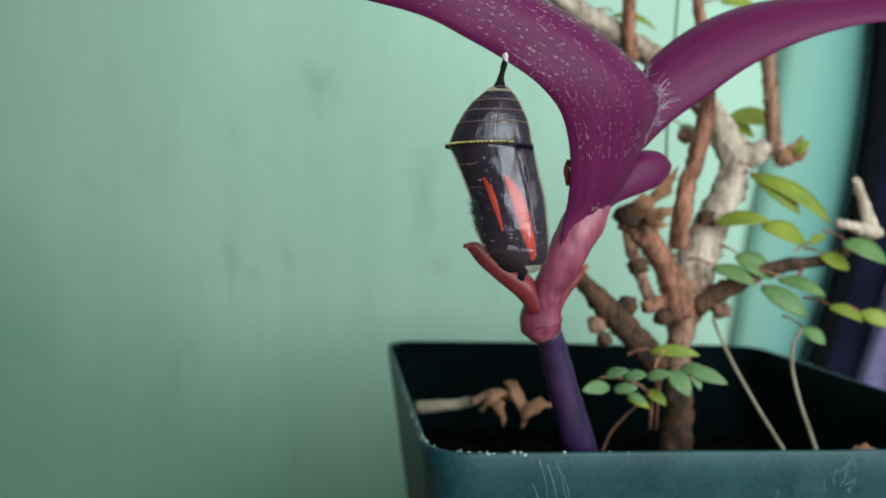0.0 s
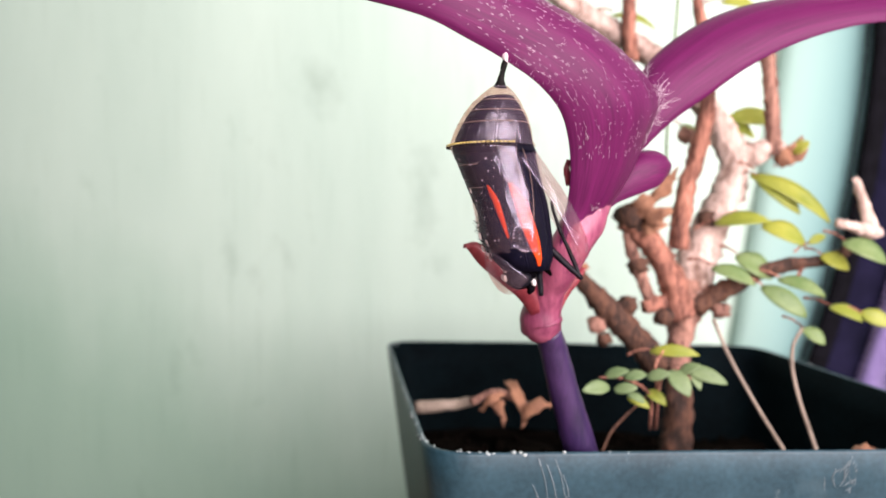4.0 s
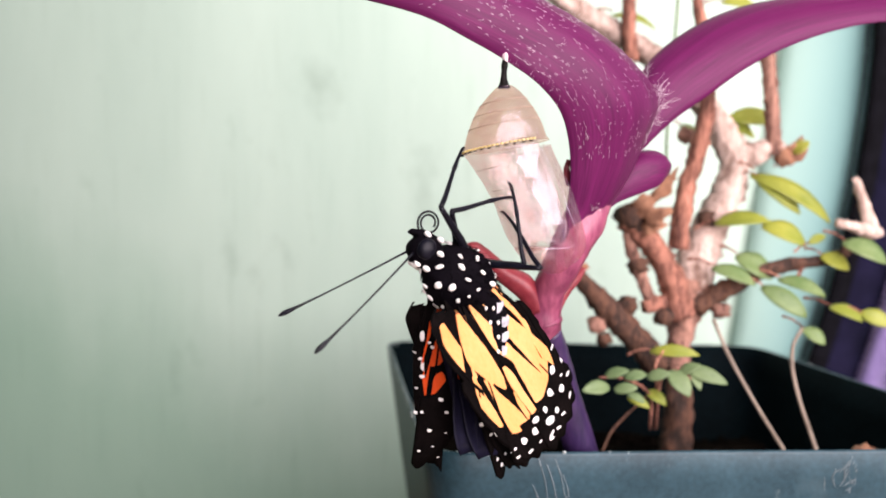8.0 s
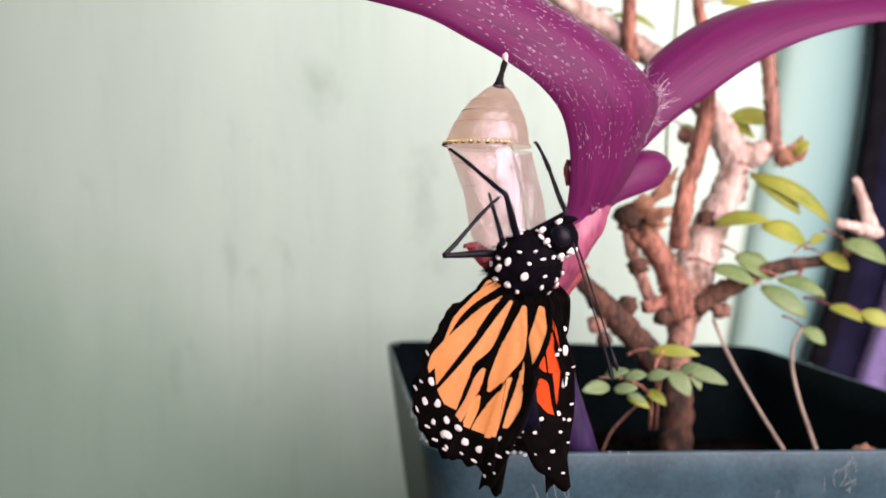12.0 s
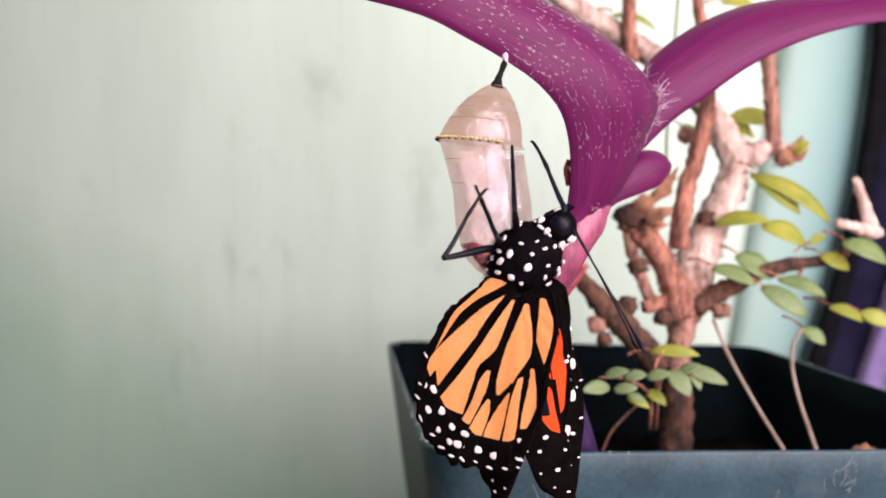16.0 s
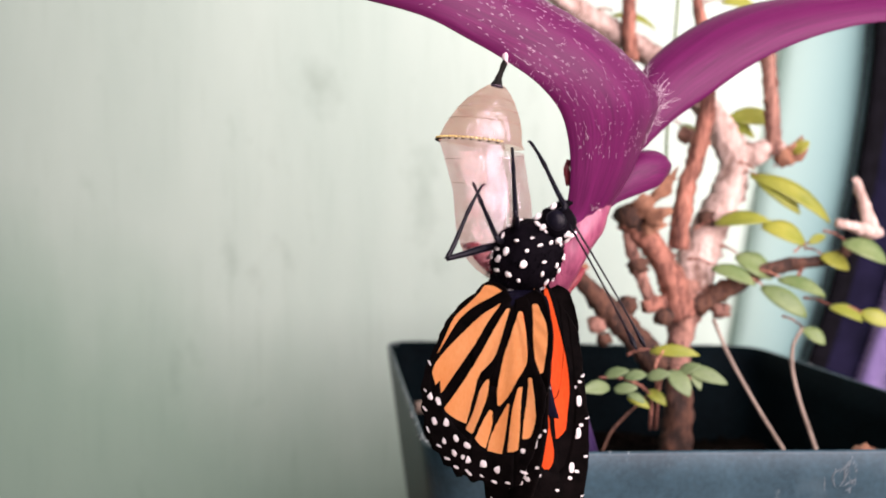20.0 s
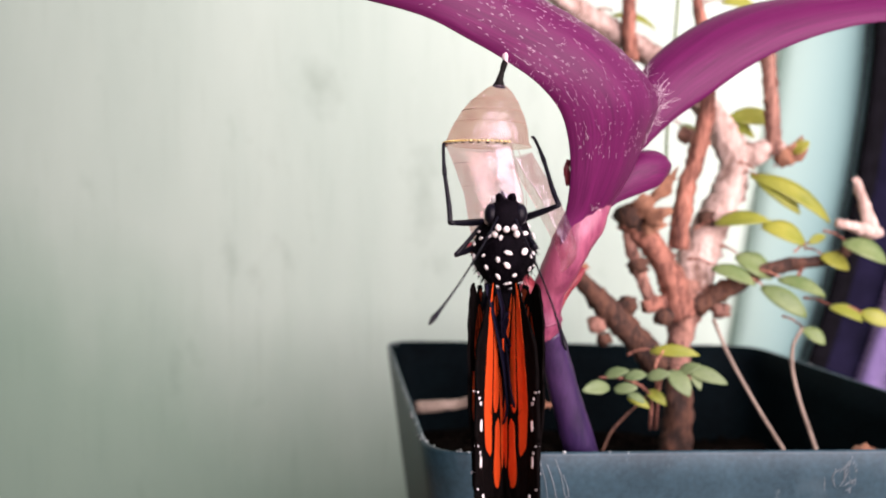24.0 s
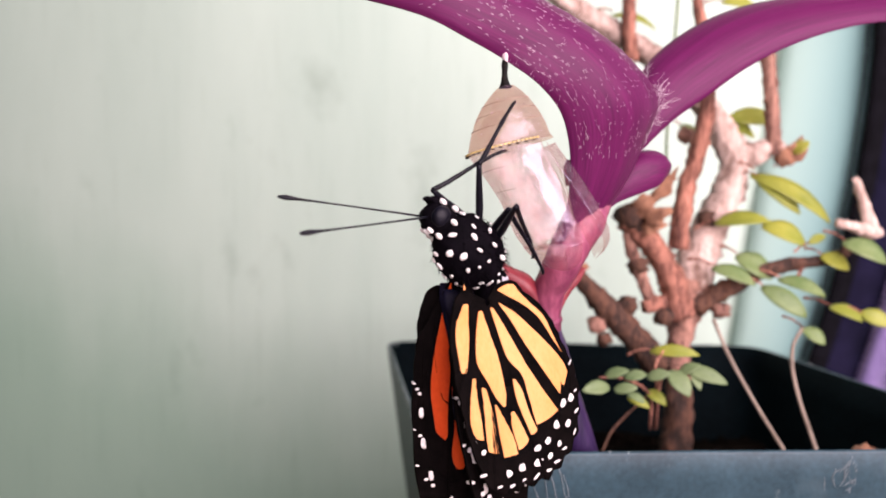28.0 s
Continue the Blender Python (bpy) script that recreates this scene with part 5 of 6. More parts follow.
# seconds, thorax x y z, yaw, pitch, wing length, wing fan, opening, twist, drawing back of the left (+) or right (-) forewing, sweep, abdomen swing, antenna ahead / up, legs hold the shell
POSES = [
    (0, (9.8, 114.4, 141.6), 0, -124, 0.00, 0, -1, 0, 0, 0, 36, (-0.77, -0.66), 0),
    (1.6, (9.8, 114.4, 141.6), 0, -124, 0.00, 0, -1, 0, 0, 0, 36, (-0.77, -0.66), 0),
    (3.0, (10.2, 114.5, 140.3), 0, -122, 0.00, 0, -1, 0, 0, 0, 36, (-0.77, -0.66), 0.2),
    (3.5, (10.6, 114.6, 139.8), 0, -122, 0.00, 0, -1, 0, 0, 0, 36, (-0.77, -0.66), 0.5),
    (5.5, (10.9, 114.8, 134.3), 0, -124, 0.00, 0, -1, 0, 0, 0, 36, (-0.77, -0.66), 1),
    (6.2, (11.2, 114.8, 131.8), 0, -124, 0.00, 0, -1, 0, 0, 0, 36, (-0.77, -0.66), 1),
    (6.6, (11.9, 114.4, 130.0), 0, -124, 0.00, 0, -1, 0, 0, 0, 36, (-0.77, -0.66), 1),
    (6.9, (13.0, 113.4, 127.0), 0, -120, 0.00, 0, -1, 0, 0, 0, 36, (-0.77, -0.66), 1),
    (7.0, (14.6, 112.0, 126.0), 0, -112, 0.00, 0, 0, 0, 0, 0, 36, (-0.77, -0.66), 1),
    (7.05, (16.8, 111.4, 127.0), 0, -78, 0.00, 0.15, 4, 0, 0, 5, 38, (0.3, -0.8), 1),
    (7.1, (18.3, 110.4, 127.7), 0, -45, 0.00, 0.6, 14, 5, 0, 15, 15, (0.4, -1), 2),
    (7.2, (21.9, 109.3, 125.3), 25, -30, 0.00, 0.8, 20, 8, 0, 0, 5, (0.4, -1), 2),
    (7.3, (7.2, 107.4, 127.7), 88, 15, 0.00, 1, 28, 12, 0, -5, 0, (0.3, -0.6), 2),
    (7.5, (5.2, 107.5, 128.6), 108, 12, 0.00, 1, 17, 12, 0, 0, 0, (0.6, -0.7), 2),
    (7.8, (6.6, 107.6, 131.0), 105, 10, 0.00, 1, 16, 10, 0, 0, 0, (0.5, -0.7), 2),
    (8, (2.0, 107.7, 132.6), 206, -5, 0.15, 1, 8, 19, -18, 12, -6, (0.9, -0.5), 2),
    (8.2, (2.0, 107.7, 132.6), 210, -5, 0.16, 1, 8, 19, -18, 12, -6, (0.9, -0.5), 2),
    (8.3, (5.1, 107.7, 133.8), 232, 0, 0.17, 1, 8, 19, -9, 0, -6, (0.8, -0.7), 2),
    (8.4, (7.9, 107.8, 134.9), 275, 0, 0.17, 1, 1, 19, 5, 0, -6, (0.42, -0.9), 2),
    (8.5, (10.4, 107.8, 135.5), 314, 0, 0.18, 1, 9, 20, 8, 0, -6, (0.4, -1), 2),
    (9, (11.6, 107.8, 134.9), 318, 0, 0.20, 1, 8, 17, 18, 2, -6, (0.3, -1), 2),
    (9.5, (10.8, 107.7, 134.1), 312, 0, 0.22, 1, 8, 17, 18, 2, -6, (0.3, -1), 2),
    (9.8, (10.0, 107.7, 134.3), 292, 0, 0.24, 1, 5, 19, 5, 0, -6, (0.3, -1), 2),
    (9.9, (13.2, 107.8, 134.4), 334, -5, 0.24, 1, 3, 17, 18, 3, -6, (0.3, -1), 2),
    (11, (14.2, 107.8, 134.9), 334, -4, 0.30, 1, 3, 17, 18, 4, -6, (0.3, -1), 2),
    (12, (12.2, 107.7, 134.3), 335, -4, 0.36, 1, 3, 17, 18, 4, -6, (0.4, -1), 2),
    (14.5, (11.5, 107.7, 134.1), 336, -2, 0.47, 1, 2, 17, 20, 4, -6, (0.4, -1), 2),
    (14.8, (11.0, 107.7, 134.1), 318, 0, 0.48, 1, 2, 17, 22, 4, -6, (0.4, -1), 2),
    (15.05, (12.0, 107.8, 135.4), 308, 0, 0.49, 1, 6, 20, 24, 4, -6, (0.5, -0.9), 2),
    (15.2, (12.4, 107.8, 135.5), 347, 0, 0.50, 1, 1, 17, 22, 4, -6, (0.5, -0.9), 2),
    (16, (12.2, 107.8, 135.5), 340, 0, 0.55, 1, 1, 17, 22, 4, -6, (0.5, -0.9), 2),
    (17, (12.4, 107.8, 135.9), 339, 2, 0.62, 1, 1, 17, 22, 4, -6, (0.42, -0.9), 2),
    (18, (12.0, 107.8, 135.7), 337, 2, 0.70, 1, 1, 17, 22, 4, -6, (0.42, -0.9), 2),
    (19.3, (12.0, 107.8, 135.7), 336, 2, 0.80, 1, 1, 17, 22, 4, -6, (0.42, -0.9), 2),
    (19.6, (9.0, 107.8, 135.2), 327, 4, 0.82, 1, 2, 17, 11, 2, -6, (0.4, 0.6), 2),
    (20, (12.4, 107.8, 135.9), 329, 2, 0.85, 1, 1, 17, 21, 3, -6, (0.5, -0.9), 2),
    (20.8, (10.6, 107.8, 135.7), 333, 2, 0.97, 1, 1, 17, 20, 3, -6, (0.5, -0.9), 2),
    (20.9, (9.6, 107.9, 136.3), 275, 2, 0.98, 1, 1, 17, 1, 3, -6, (0.6, -0.7), 2),
    (21, (5.0, 107.8, 136.1), 208, 2, 1.00, 1, 3, 17, -21, 2, -6, (0.7, -0.6), 2),
    (21.1, (9.6, 107.9, 136.3), 275, 2, 1.00, 1, 1, 17, 1, 3, -6, (0.6, -0.7), 2),
    (21.2, (12.0, 107.8, 135.7), 328, 2, 1.00, 1, 1, 17, 13, 3, -6, (0.5, -0.9), 2),
    (21.5, (12.2, 107.8, 135.5), 375, 0, 1.00, 1, 1, 14, 14, 3, 38, (0.9, -0.3), 2),
    (22.1, (10.8, 107.8, 135.5), 342, 0, 1.00, 1, 2, 16, 13, 3, -6, (0.7, -0.5), 2),
    (22.8, (9.6, 107.9, 136.3), 285, 2, 1.00, 1, 4, 17, 4, 2, -6, (0.5, -0.4), 2),
    (23.5, (8.9, 107.9, 136.6), 268, 4, 1.00, 1, -1.5, 22, 0, 0, -6, (0.3, -0.5), 2),
    (24.4, (8.9, 107.9, 136.7), 268, 4, 1.00, 1, -1.5, 22, 0, 0, -6, (0.3, -0.5), 2),
    (25, (9.2, 107.9, 137.1), 268, 4, 1.00, 1, -1.5, 22, 0, 0, -6, (0.3, -0.5), 2),
    (25.1, (11.2, 107.9, 137.4), 327, 2, 1.00, 1, 3, 16, 12, 2, -6, (0.6, -0.4), 2),
    (25.2, (12.9, 107.9, 137.4), 355, 0, 1.00, 1, 2, 15, 14, 4, -6, (0.8, -0.5), 2),
    (25.3, (10.8, 107.9, 136.7), 337, 0, 1.00, 1, 4, 16, 13, 4, -6, (0.8, -0.1), 2),
    (25.6, (12.0, 107.8, 134.9), 390, 0, 1.00, 1, 1, 14, 12, 2, 48, (0.9, 0.1), 2),
    (26, (15.1, 101.6, 131.4), 364, -10, 1.00, 1, 1, 14, 16, 12, 57, (0.9, -0.4), 2),
    (26.1, (10.4, 107.8, 134.7), 324, -4, 1.00, 1, 2, 15, 11, 3, -6, (0.6, 0.2), 2),
    (26.2, (8.4, 107.8, 135.5), 267, 4, 1.00, 1, 5, 20, 0, 0, -6, (0.3, 0.8), 2),
    (26.5, (13.3, 107.8, 135.9), 320, 0, 1.00, 1, 5, 17, 16, 3, -6, (0.6, -0.4), 2),
    (27, (12.2, 107.8, 134.6), 310, 0, 1.00, 1, 5, 18, 22, 3, -6, (0.5, -0.8), 2),
    (27.7, (11.4, 107.8, 135.1), 311, 0, 1.00, 1, 5, 18, 18, 4, -6, (0.5, -0.8), 2),
    (27.8, (9.2, 107.9, 136.3), 262, 0, 1.00, 1, 1, 16, -2, 3, -6, (0.6, -0.6), 2),
    (27.9, (6.7, 107.9, 137.4), 216, 0, 1.00, 1, 4, 16, -18, 3, -6, (0.8, -0.5), 2),
    (28, (3.5, 107.9, 136.7), 208, 0, 1.00, 1, 4, 16, -22, 2, -6, (1.0, 0.0), 2),
]


# seconds, then knee and foot (x, y, z) of the fore leg at -y, the fore leg at +y, the hind leg at -y, the hind leg at +y
LEG_ROWS = [
    (7.1, ((-0.6, 103, 136.6), (6.6, 107.5, 143.1)), ((12.3, 103, 133.8), (11.9, 110, 136.6)), ((5.2, 103, 133.0), (7.9, 107, 136.8)), ((9.9, 103, 131.4), (10.9, 109, 133.3))),
    (7.8, ((-0.6, 103, 136.6), (6.6, 107.5, 143.1)), ((10.1, 103, 131.8), (12.7, 110, 133.3)), ((4.4, 103, 133.0), (7.9, 107, 136.8)), ((9.9, 103, 131.4), (11.3, 109, 133.3))),
    (8.0, ((1.3, 103, 141.7), (7.0, 107.5, 143.7)), ((0.9, 103, 140.7), (3.2, 110, 152.9)), ((13.5, 103, 134.6), (10.7, 107, 141.7)), ((13.7, 103, 134.2), (10.6, 109, 140.0))),
    (8.2, ((1.3, 103, 141.7), (7.0, 107.5, 143.7)), ((0.9, 103, 140.7), (3.2, 110, 152.9)), ((13.5, 103, 134.6), (10.7, 107, 141.7)), ((13.7, 103, 134.2), (10.6, 109, 140.0))),
    (8.4, ((5.2, 103, 141.3), (1.3, 107.5, 151.3)), ((17.0, 103, 141.3), (13.0, 110, 154.8)), ((-0.7, 103, 137.8), (6.4, 107, 143.1)), ((7.9, 103, 138.5), (7.3, 109, 142.9))),
    (12.6, ((10.1, 103, 142.1), (0.7, 107.5, 151.5)), ((17.2, 103, 142.1), (13.2, 110, 154.6)), ((-1.3, 103, 135.6), (6.4, 107, 142.7)), ((8.2, 103, 138.5), (7.3, 109, 142.9))),
    (14.5, ((10.1, 103, 140.7), (9.9, 107.5, 153.1)), ((17.2, 103, 142.3), (13.0, 110, 154.3)), ((-1.3, 103, 135.4), (5.0, 107, 143.7)), ((7.6, 103, 138.5), (5.5, 109, 144.3))),
    (20.85, ((10.1, 103, 140.7), (9.9, 107.5, 153.1)), ((17.0, 103, 142.7), (12.2, 110, 154.2)), ((-1.3, 103, 135.0), (4.4, 107, 144.1)), ((7.6, 103, 138.2), (5.1, 109, 144.6))),
    (21, ((-0.7, 103, 135.4), (5.0, 107.5, 148.2)), ((14.6, 103, 143.6), (12.6, 110, 154.2)), ((4.8, 103, 138.5), (6.2, 107, 144.0)), ((8.3, 103, 140.5), (6.7, 109, 144.2))),
    (21.2, ((10.1, 103, 140.7), (9.9, 107.5, 153.1)), ((17.0, 103, 142.7), (12.2, 110, 154.2)), ((-1.3, 103, 135.0), (4.4, 107, 144.1)), ((7.6, 103, 138.2), (5.1, 109, 144.6))),
    (21.5, ((13.4, 103, 144.8), (5.8, 107.5, 157.5)), ((15.0, 103, 141.7), (11.8, 110, 153.7)), ((-2.0, 103, 135.8), (4.2, 107, 144.5)), ((6.8, 103, 138.5), (4.3, 109, 144.2))),
    (23, ((0.9, 103, 140.5), (-0.2, 107.5, 151.6)), ((15.8, 103, 142.9), (13.2, 110, 154.6)), ((-0.3, 103, 135.2), (4.6, 107, 139.1)), ((13.1, 103, 137.0), (10.1, 109, 142.9))),
    (25, ((0.9, 103, 140.5), (-0.2, 107.5, 151.6)), ((15.8, 103, 142.9), (13.2, 110, 154.6)), ((-0.3, 103, 135.2), (4.6, 107, 139.1)), ((13.1, 103, 137.0), (10.1, 109, 142.9))),
    (25.3, ((10.1, 103, 140.1), (9.9, 107.5, 148.2)), ((17.0, 103, 140.9), (13.9, 110, 150.0)), ((3.2, 103, 135.8), (8.9, 107, 144.0)), ((10.1, 103, 137.8), (9.4, 109, 143.5))),
    (26, ((10.1, 103, 137.0), (9.9, 107.5, 143.7)), ((22.1, 103, 136.2), (21.9, 110, 137.9)), ((3.2, 103, 135.0), (9.7, 107, 144.0)), ((10.1, 103, 137.0), (10.2, 109, 143.5))),
    (26.3, ((0.9, 103, 140.5), (1.3, 107.5, 148.2)), ((15.8, 103, 141.7), (13.5, 110, 148.3)), ((-0.3, 103, 137.6), (4.6, 107, 142.3)), ((13.1, 103, 137.0), (10.1, 109, 142.9))),
    (27, ((8.7, 103, 138.9), (7.9, 107.5, 145.6)), ((17.8, 103, 139.5), (16.0, 110, 142.9)), ((0.1, 103, 141.3), (2.9, 107, 147.2)), ((6.4, 103, 140.1), (8.1, 109, 145.4))),
    (27.7, ((8.7, 103, 138.9), (7.9, 107.5, 145.6)), ((17.8, 103, 139.5), (16.0, 110, 142.9)), ((0.1, 103, 141.3), (2.9, 107, 147.2)), ((6.4, 103, 140.1), (8.1, 109, 145.4))),
    (28, ((-2.5, 103, 146.0), (9.9, 107.5, 151.9)), ((5.0, 103, 148.7), (11.7, 110, 160.8)), ((9.5, 103, 142.9), (12.8, 107, 136.8)), ((9.5, 103, 141.7), (13.4, 109, 136.3))),
]


def turned(m, yaw, pitch):
    return m @ Matrix.Rotation(radians(yaw), 4, "Z") @ Matrix.Rotation(radians(-pitch), 4, "Y")


def shell_pose(lean, turn):
    return Matrix.Translation(PIVOT * MM) @ Matrix.Rotation(radians(-lean), 4, "Y") @ Matrix.Rotation(radians(turn), 4, "Z")


def aimed(base, tip, hint):
    """A pose at base whose x axis points to tip, with z near hint."""
    x = (tip - base).normalized()
    y = Vector(hint).cross(x)
    y = y.normalized() if y.length > 1e-4 else x.orthogonal().normalized()
    z = x.cross(y)
    m = Matrix((x, y, z)).transposed().to_4x4()
    m.translation = base * MM
    return m


def from_shell(m):
    """A pose in the shell, in millimetres, as one on the butterfly while it is packed."""
    m = Matrix.Translation(PIVOT * MM) @ Matrix.Translation(m.translation * MM) @ m.to_3x3().to_4x4()
    return turned(Matrix.Translation(Vector(POSES[0][1]) * MM), POSES[0][2], POSES[0][3]).inverted() @ m


def packed_lobe(name, side):
    """Half of the abdomen lying in the dome, head end down."""
    x, y, z = (0.7 + side * 2.0, 0.2 + 0.4 * side, -20.6) if name == "abdomen_lobe" else (0.5 + side * 1.3, -1.1, -26.2)
    return from_shell(Matrix.Translation((x, y, z)) @ Matrix.Rotation(radians(180), 4, "Y") @ Matrix.Rotation(radians(180), 4, "Z"))


def hung_plate(name, side, bearing, second):
    """A plate on the hanging butterfly, folded in between the wings."""
    turn = Matrix.Rotation(radians((270 if side < 0 else 90) - bearing), 4, "Z")
    if name == "wing_fold":
        return at(-1.4 + 1.2 * second, side * (-5.1 - 0.2 * second), -16.0 + 0.8 * second) @ turn
    return at(-1.9 + 0.9 * second, side * (-5.1 - 0.2 * second), -14.5 + 1.0 * second) @ Matrix.Rotation(math.pi, 4, "Y") @ turn


def packed_wing(ob):
    """A wing panel folded against the body inside the shell: each lies where it fits best."""
    if ob.name in PACKED:
        return PACKED[ob.name]
    points = np.array([v.co / MM for o in (ob, *ob.children) for v in o.data.vertices])
    far = [int((points[:, 0] * math.cos(a) + points[:, 2] * math.sin(a)).argmax()) for a in np.linspace(0, 6.2, 28)]
    points = np.vstack([points[far], points[:: max(1, len(points) // 70)]])
    heart = (points.max(0) + points.min(0)) / 2
    rng = np.random.default_rng(len(PACKED))
    zs = np.linspace(-32.2, -3.6, 57)
    radius, axis = np.array([profile_radius(z) for z in zs]), np.array([shell_axis(z).x for z in zs])
    best, score = np.array([1.0, 0, 0, 0, 0.5, 1.0, -18.0]), 1e9
    for step, count in ((1.0, 900), (0.5, 300), (0.25, 300), (0.1, 200), (0.05, 200)):
        tries = best + rng.normal(size=(count, 7)) * np.array([1, 1, 1, 1, 1.5, 1.5, 5]) * step
        q = tries[:, :4] / np.linalg.norm(tries[:, :4], axis=1, keepdims=True)
        w, x, y, z = q.T
        turn = np.array([[1 - 2 * (y * y + z * z), 2 * (x * y - w * z), 2 * (x * z + w * y)], [2 * (x * y + w * z), 1 - 2 * (x * x + z * z), 2 * (y * z - w * x)], [2 * (x * z - w * y), 2 * (y * z + w * x), 1 - 2 * (x * x + y * y)]])
        p = np.einsum("ijn,mj->nmi", turn, points - heart) + tries[:, None, 4:]
        out = np.hypot(p[..., 0] - np.interp(p[..., 2], zs, axis), p[..., 1]) - np.interp(p[..., 2], zs, radius) + 1.0
        cost = (np.maximum(0, out) ** 2 + np.maximum(0, p[..., 2] + 5.5) ** 2 + np.maximum(0, -29.5 - p[..., 2]) ** 2 + 0.3 * np.maximum(0, -2.2 - p[..., 1]) ** 2).sum(1)
        n = int(cost.argmin())
        if cost[n] < score:
            score, best = cost[n], np.concatenate([q[n], tries[n, 4:]])
    m = Matrix.LocRotScale(Vector(best[4:]), Quaternion(best[:4]), None) @ Matrix.Translation(Vector(-heart))
    PACKED[ob.name] = from_shell(m)
    return PACKED[ob.name]


PACKED = {}


def spread_wing(kind, side, k, j, length, opening, twist, lag, sweep):
    """A wing panel hanging from its hinge; the shorter the wing, the further its panels are drawn in."""
    spec = WINGS[kind]
    slide = spec["zones"][j][3]
    h, centre = Vector(spec["hinge"]), spec["centres"][k]
    first = spec["zones"][0][3]
    length_all = 0.9 * max(wing_radius(spec, q) for q in spec["folds"])
    mid = radians(spec["mid"])
    drawn_in = Vector((-math.cos(mid), 0, -math.sin(mid))) * (1 - length) * first * length_all
    a = radians(centre)
    drawn_in += Vector((-math.cos(a), 0, -math.sin(a))) * (1 - length) * (slide - first) * max(wing_radius(spec, centre), 0.6 * length_all)
    spreading = 0.72 + 0.28 * length if kind == "forewing" else min(1.0, 0.69 + 0.48 * length)
    close = (1 - spreading) * (spec["mid"] - centre)
    spread = twist * (1.0 if kind == "forewing" else 0.45)
    drawn = 9.0 if abs(lag) > 10 else 0.0
    if kind == "forewing":
        drawn = 0.62 * abs(lag) if lag * side < 0 else abs(lag) * (0.22 - 0.8 * (1 - length))
    w = Matrix.Translation(Vector((h.x, side * (h.y - 0.5 * (1 - length)), h.z + (2.0 if kind == "forewing" else 0.4) * (1 - length))) * MM) @ Matrix.Rotation(radians(side * spread), 4, "Z")
    w = w @ Matrix.Rotation(radians(side * opening), 4, "X") @ Matrix.Rotation(radians(sweep * (0.4 if kind == "forewing" else 1.0) + drawn - close), 4, "Y")
    return w @ Matrix.Translation(drawn_in * MM)


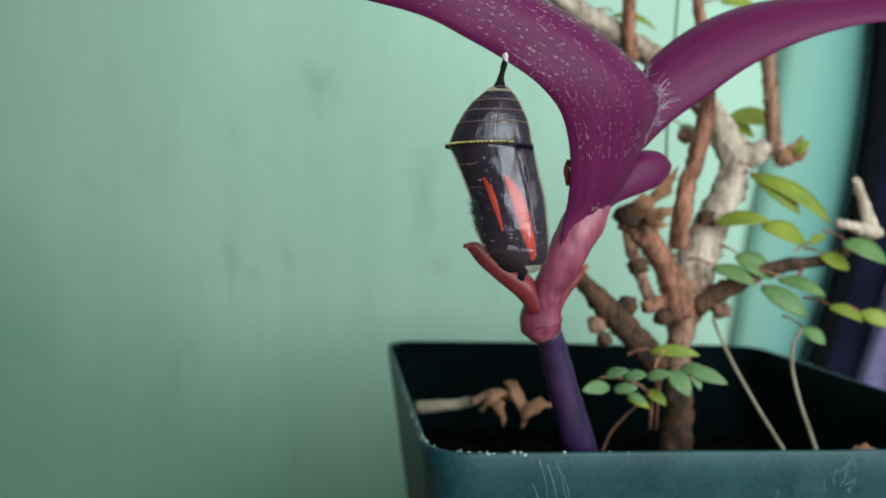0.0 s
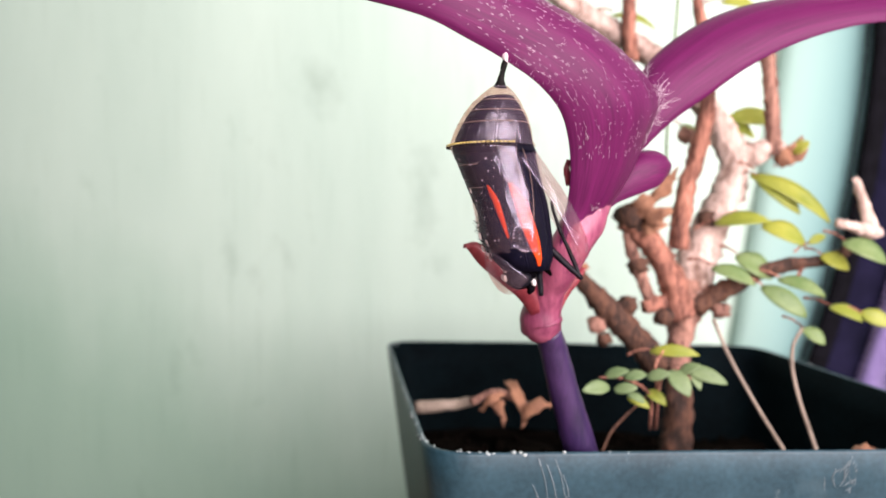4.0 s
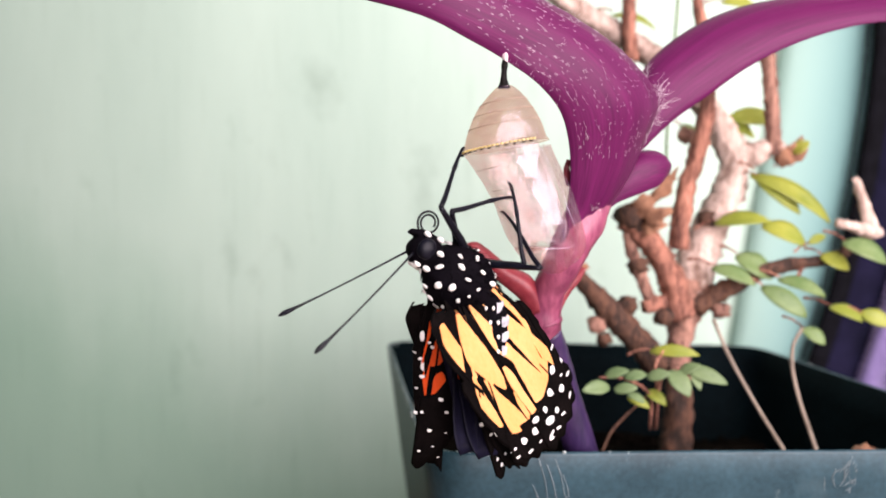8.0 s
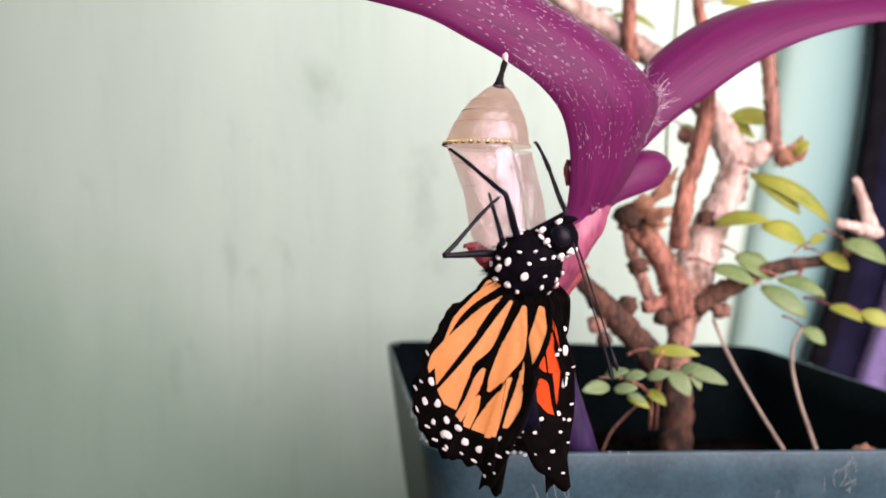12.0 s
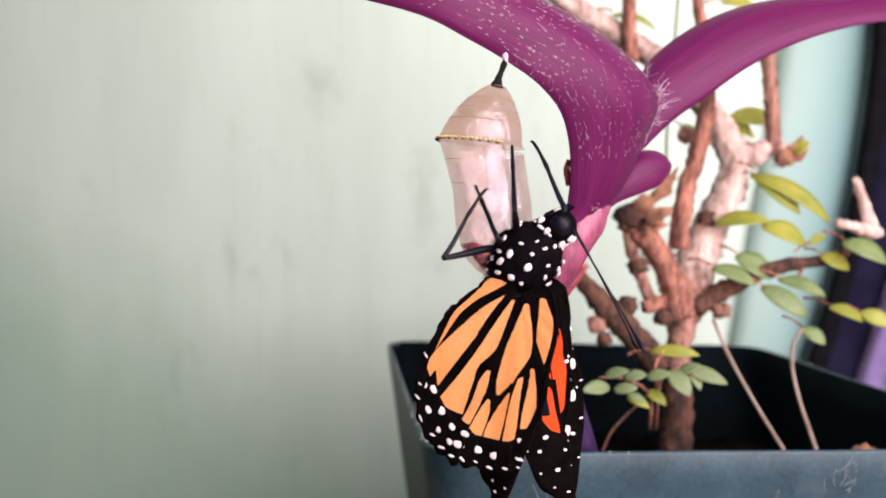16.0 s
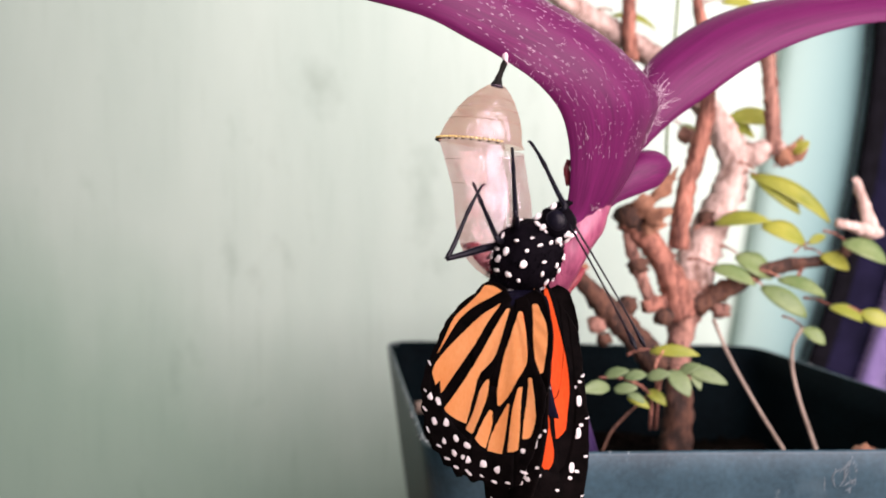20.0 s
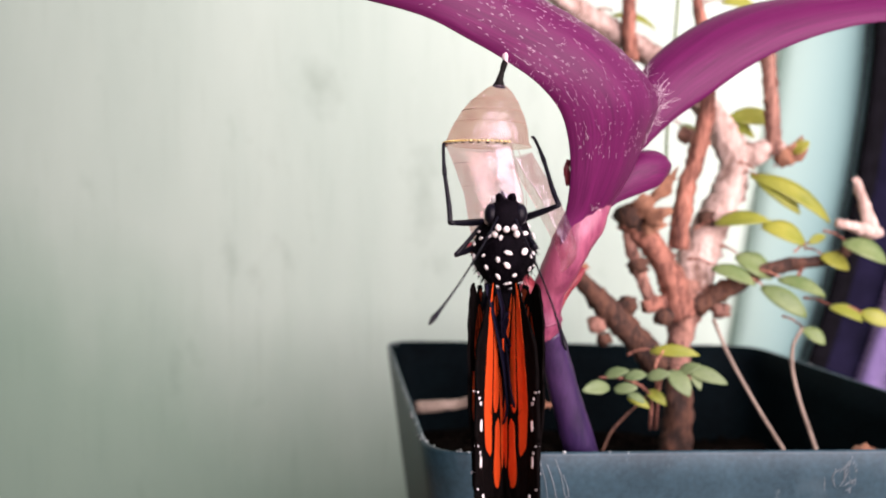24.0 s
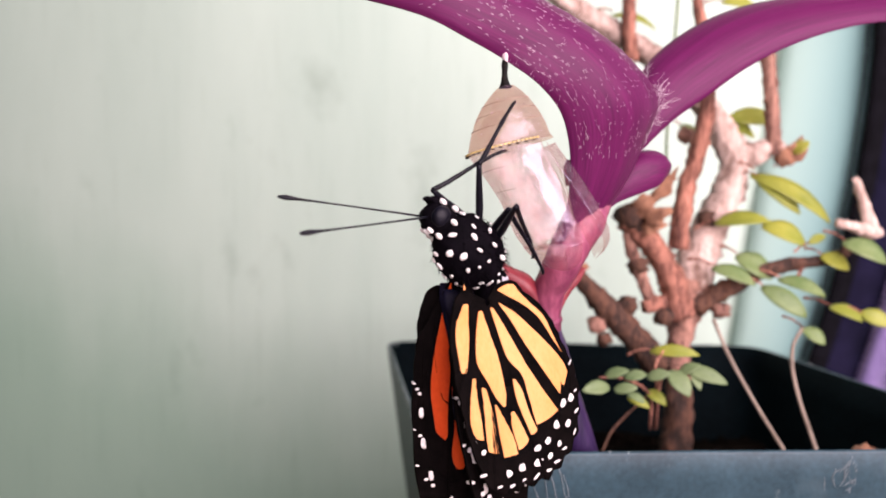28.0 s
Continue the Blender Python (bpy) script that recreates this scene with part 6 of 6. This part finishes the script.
def motions():
    walk(chrysalis, [(t, shell_pose(a, b)) for t, a, b in SHELL_ROWS])
    walk(flap, [(t, Matrix.Translation(HINGE * MM) @ Matrix.Rotation(radians(-a), 4, "Y")) for t, a, b in FLAP_ROWS])
    walk(lower_flap, [(t, Matrix.Translation(CAP_HINGE * MM) @ Matrix.Rotation(radians(b), 4, "Y")) for t, a, b in FLAP_ROWS])
    root = []
    lobe_rows = [[] for _ in lobes]
    wing_rows = [[] for _ in wings]
    plate_rows = [[] for _ in plates]
    leg_rows = [([], []) for _ in legs]
    feeler_rows = [[], []]
    tongue_rows = []
    for t, place, yaw, pitch, length, fan, opening, twist, lag, sweep, tail, feeler, hold in POSES:
        m = turned(Matrix.Translation(Vector(place) * MM), yaw, pitch)
        root.append((t, m))
        slim = float(np.interp(t, [7.1, 7.8, 8.4, 20], [1.6, 1.4, 0.4, 0.2]))
        for (piece, name, side), rows in zip(lobes, lobe_rows):
            hang = at(-3.0, side * slim * (1 if name == "abdomen_lobe" else 0.6), -2.5 + (0 if name == "abdomen_lobe" else 3.0 if tail < 10 else 0.5), 0, tail, 0)
            packed = packed_lobe(name, side)
            rows.append((t, packed if fan < 0.05 else packed.lerp(hang, 0.5) if fan < 0.25 else hang))
        for (ob, kind, side, k, j), rows in zip(wings, wing_rows):
            folded, open_wing = packed_wing(ob), spread_wing(kind, side, k, j, length, opening, twist, lag, sweep)
            rows.append((t, folded if fan < 0.05 else folded.lerp(open_wing, 0.5) if fan < 0.25 else open_wing))
        for (plate, name, heart, side, bearing, second), rows in zip(plates, plate_rows):
            behind = float(np.interp(t, [3, 5.5, 6.2, 6.6, 6.9, 7.0], [0, 4.8, 5.4, 5.0, 3.6, 1.0])) * (1 if name == "abdomen_plate" else 0.75)
            packed, hang = from_shell(Matrix.Translation(heart + Vector((-0.1 * behind, 0, behind)))), hung_plate(name, side, bearing, second)
            rows.append((t, packed if fan < 0.05 else packed.lerp(hang, 0.5) if fan < 0.25 else hang))
        tucked = 0 if 6.95 < t < 8.7 else 1
        tongue_rows.append((t, Matrix.Translation(-BELLY * 3.2 * tucked * MM - AXIS * 1.5 * tucked * MM)))
        for s, rows in zip((-1, 1), feeler_rows):
            base = AXIS * 8.0 - BELLY * 0.6 + Vector((0, s * 0.9, 0))
            rows.append((t, aimed(base, base + Vector((feeler[0], s * 0.22, feeler[1] + (0.14 if s < 0 else -0.10))), (0, 1, 0))))
        back = m.inverted()
        for (femur, shin, hip, s, kind), rows in zip(legs, leg_rows):
            if hold >= 2:
                n = (0 if kind == "front" else 2) + (s > 0)
                knee_at, foot_at = (Vector([float(np.interp(t, [r[0] for r in LEG_ROWS], [r[1 + n][e][q] for r in LEG_ROWS])) for q in range(3)]) for e in (0, 1))
                knee = hip + (back @ (knee_at * MM) / MM - hip).normalized() * THIGH
                shin_way = (back @ (foot_at * MM) / MM - knee).normalized()
                rows[0].append((t, aimed(hip, knee, shin_way)))
                rows[1].append((t, aimed(knee, knee + shin_way * SHIN, (hip - knee).normalized())))
            else:
                out = hold * (75 if kind == "front" and s < 0 else 18)
                way = AXIS * math.cos(radians(out - 16)) + BELLY * math.sin(radians(out - 16))
                knee = hip + way * THIGH
                back_way = (-AXIS * (1 - 0.1 * hold) + BELLY * (0.03 - 0.35 * hold * (out > 20))).normalized()
                rows[0].append((t, aimed(hip, knee, BELLY)))
                rows[1].append((t, aimed(knee, knee + back_way * SHIN, BELLY)))
    walk(butterfly, root)
    for (piece, *_), rows in zip(lobes, lobe_rows):
        walk(piece, rows)
    for (plate, *_), rows in zip(plates, plate_rows):
        walk(plate, rows)
    walk(tongue, tongue_rows)
    for (ob, *_), rows in zip(wings, wing_rows):
        walk(ob, rows)
    for ob, rows in zip(antennae, feeler_rows):
        walk(ob, rows)
    for (femur, shin, *_), rows in zip(legs, leg_rows):
        walk(femur, rows[0])
        walk(shin, rows[1])


motions()
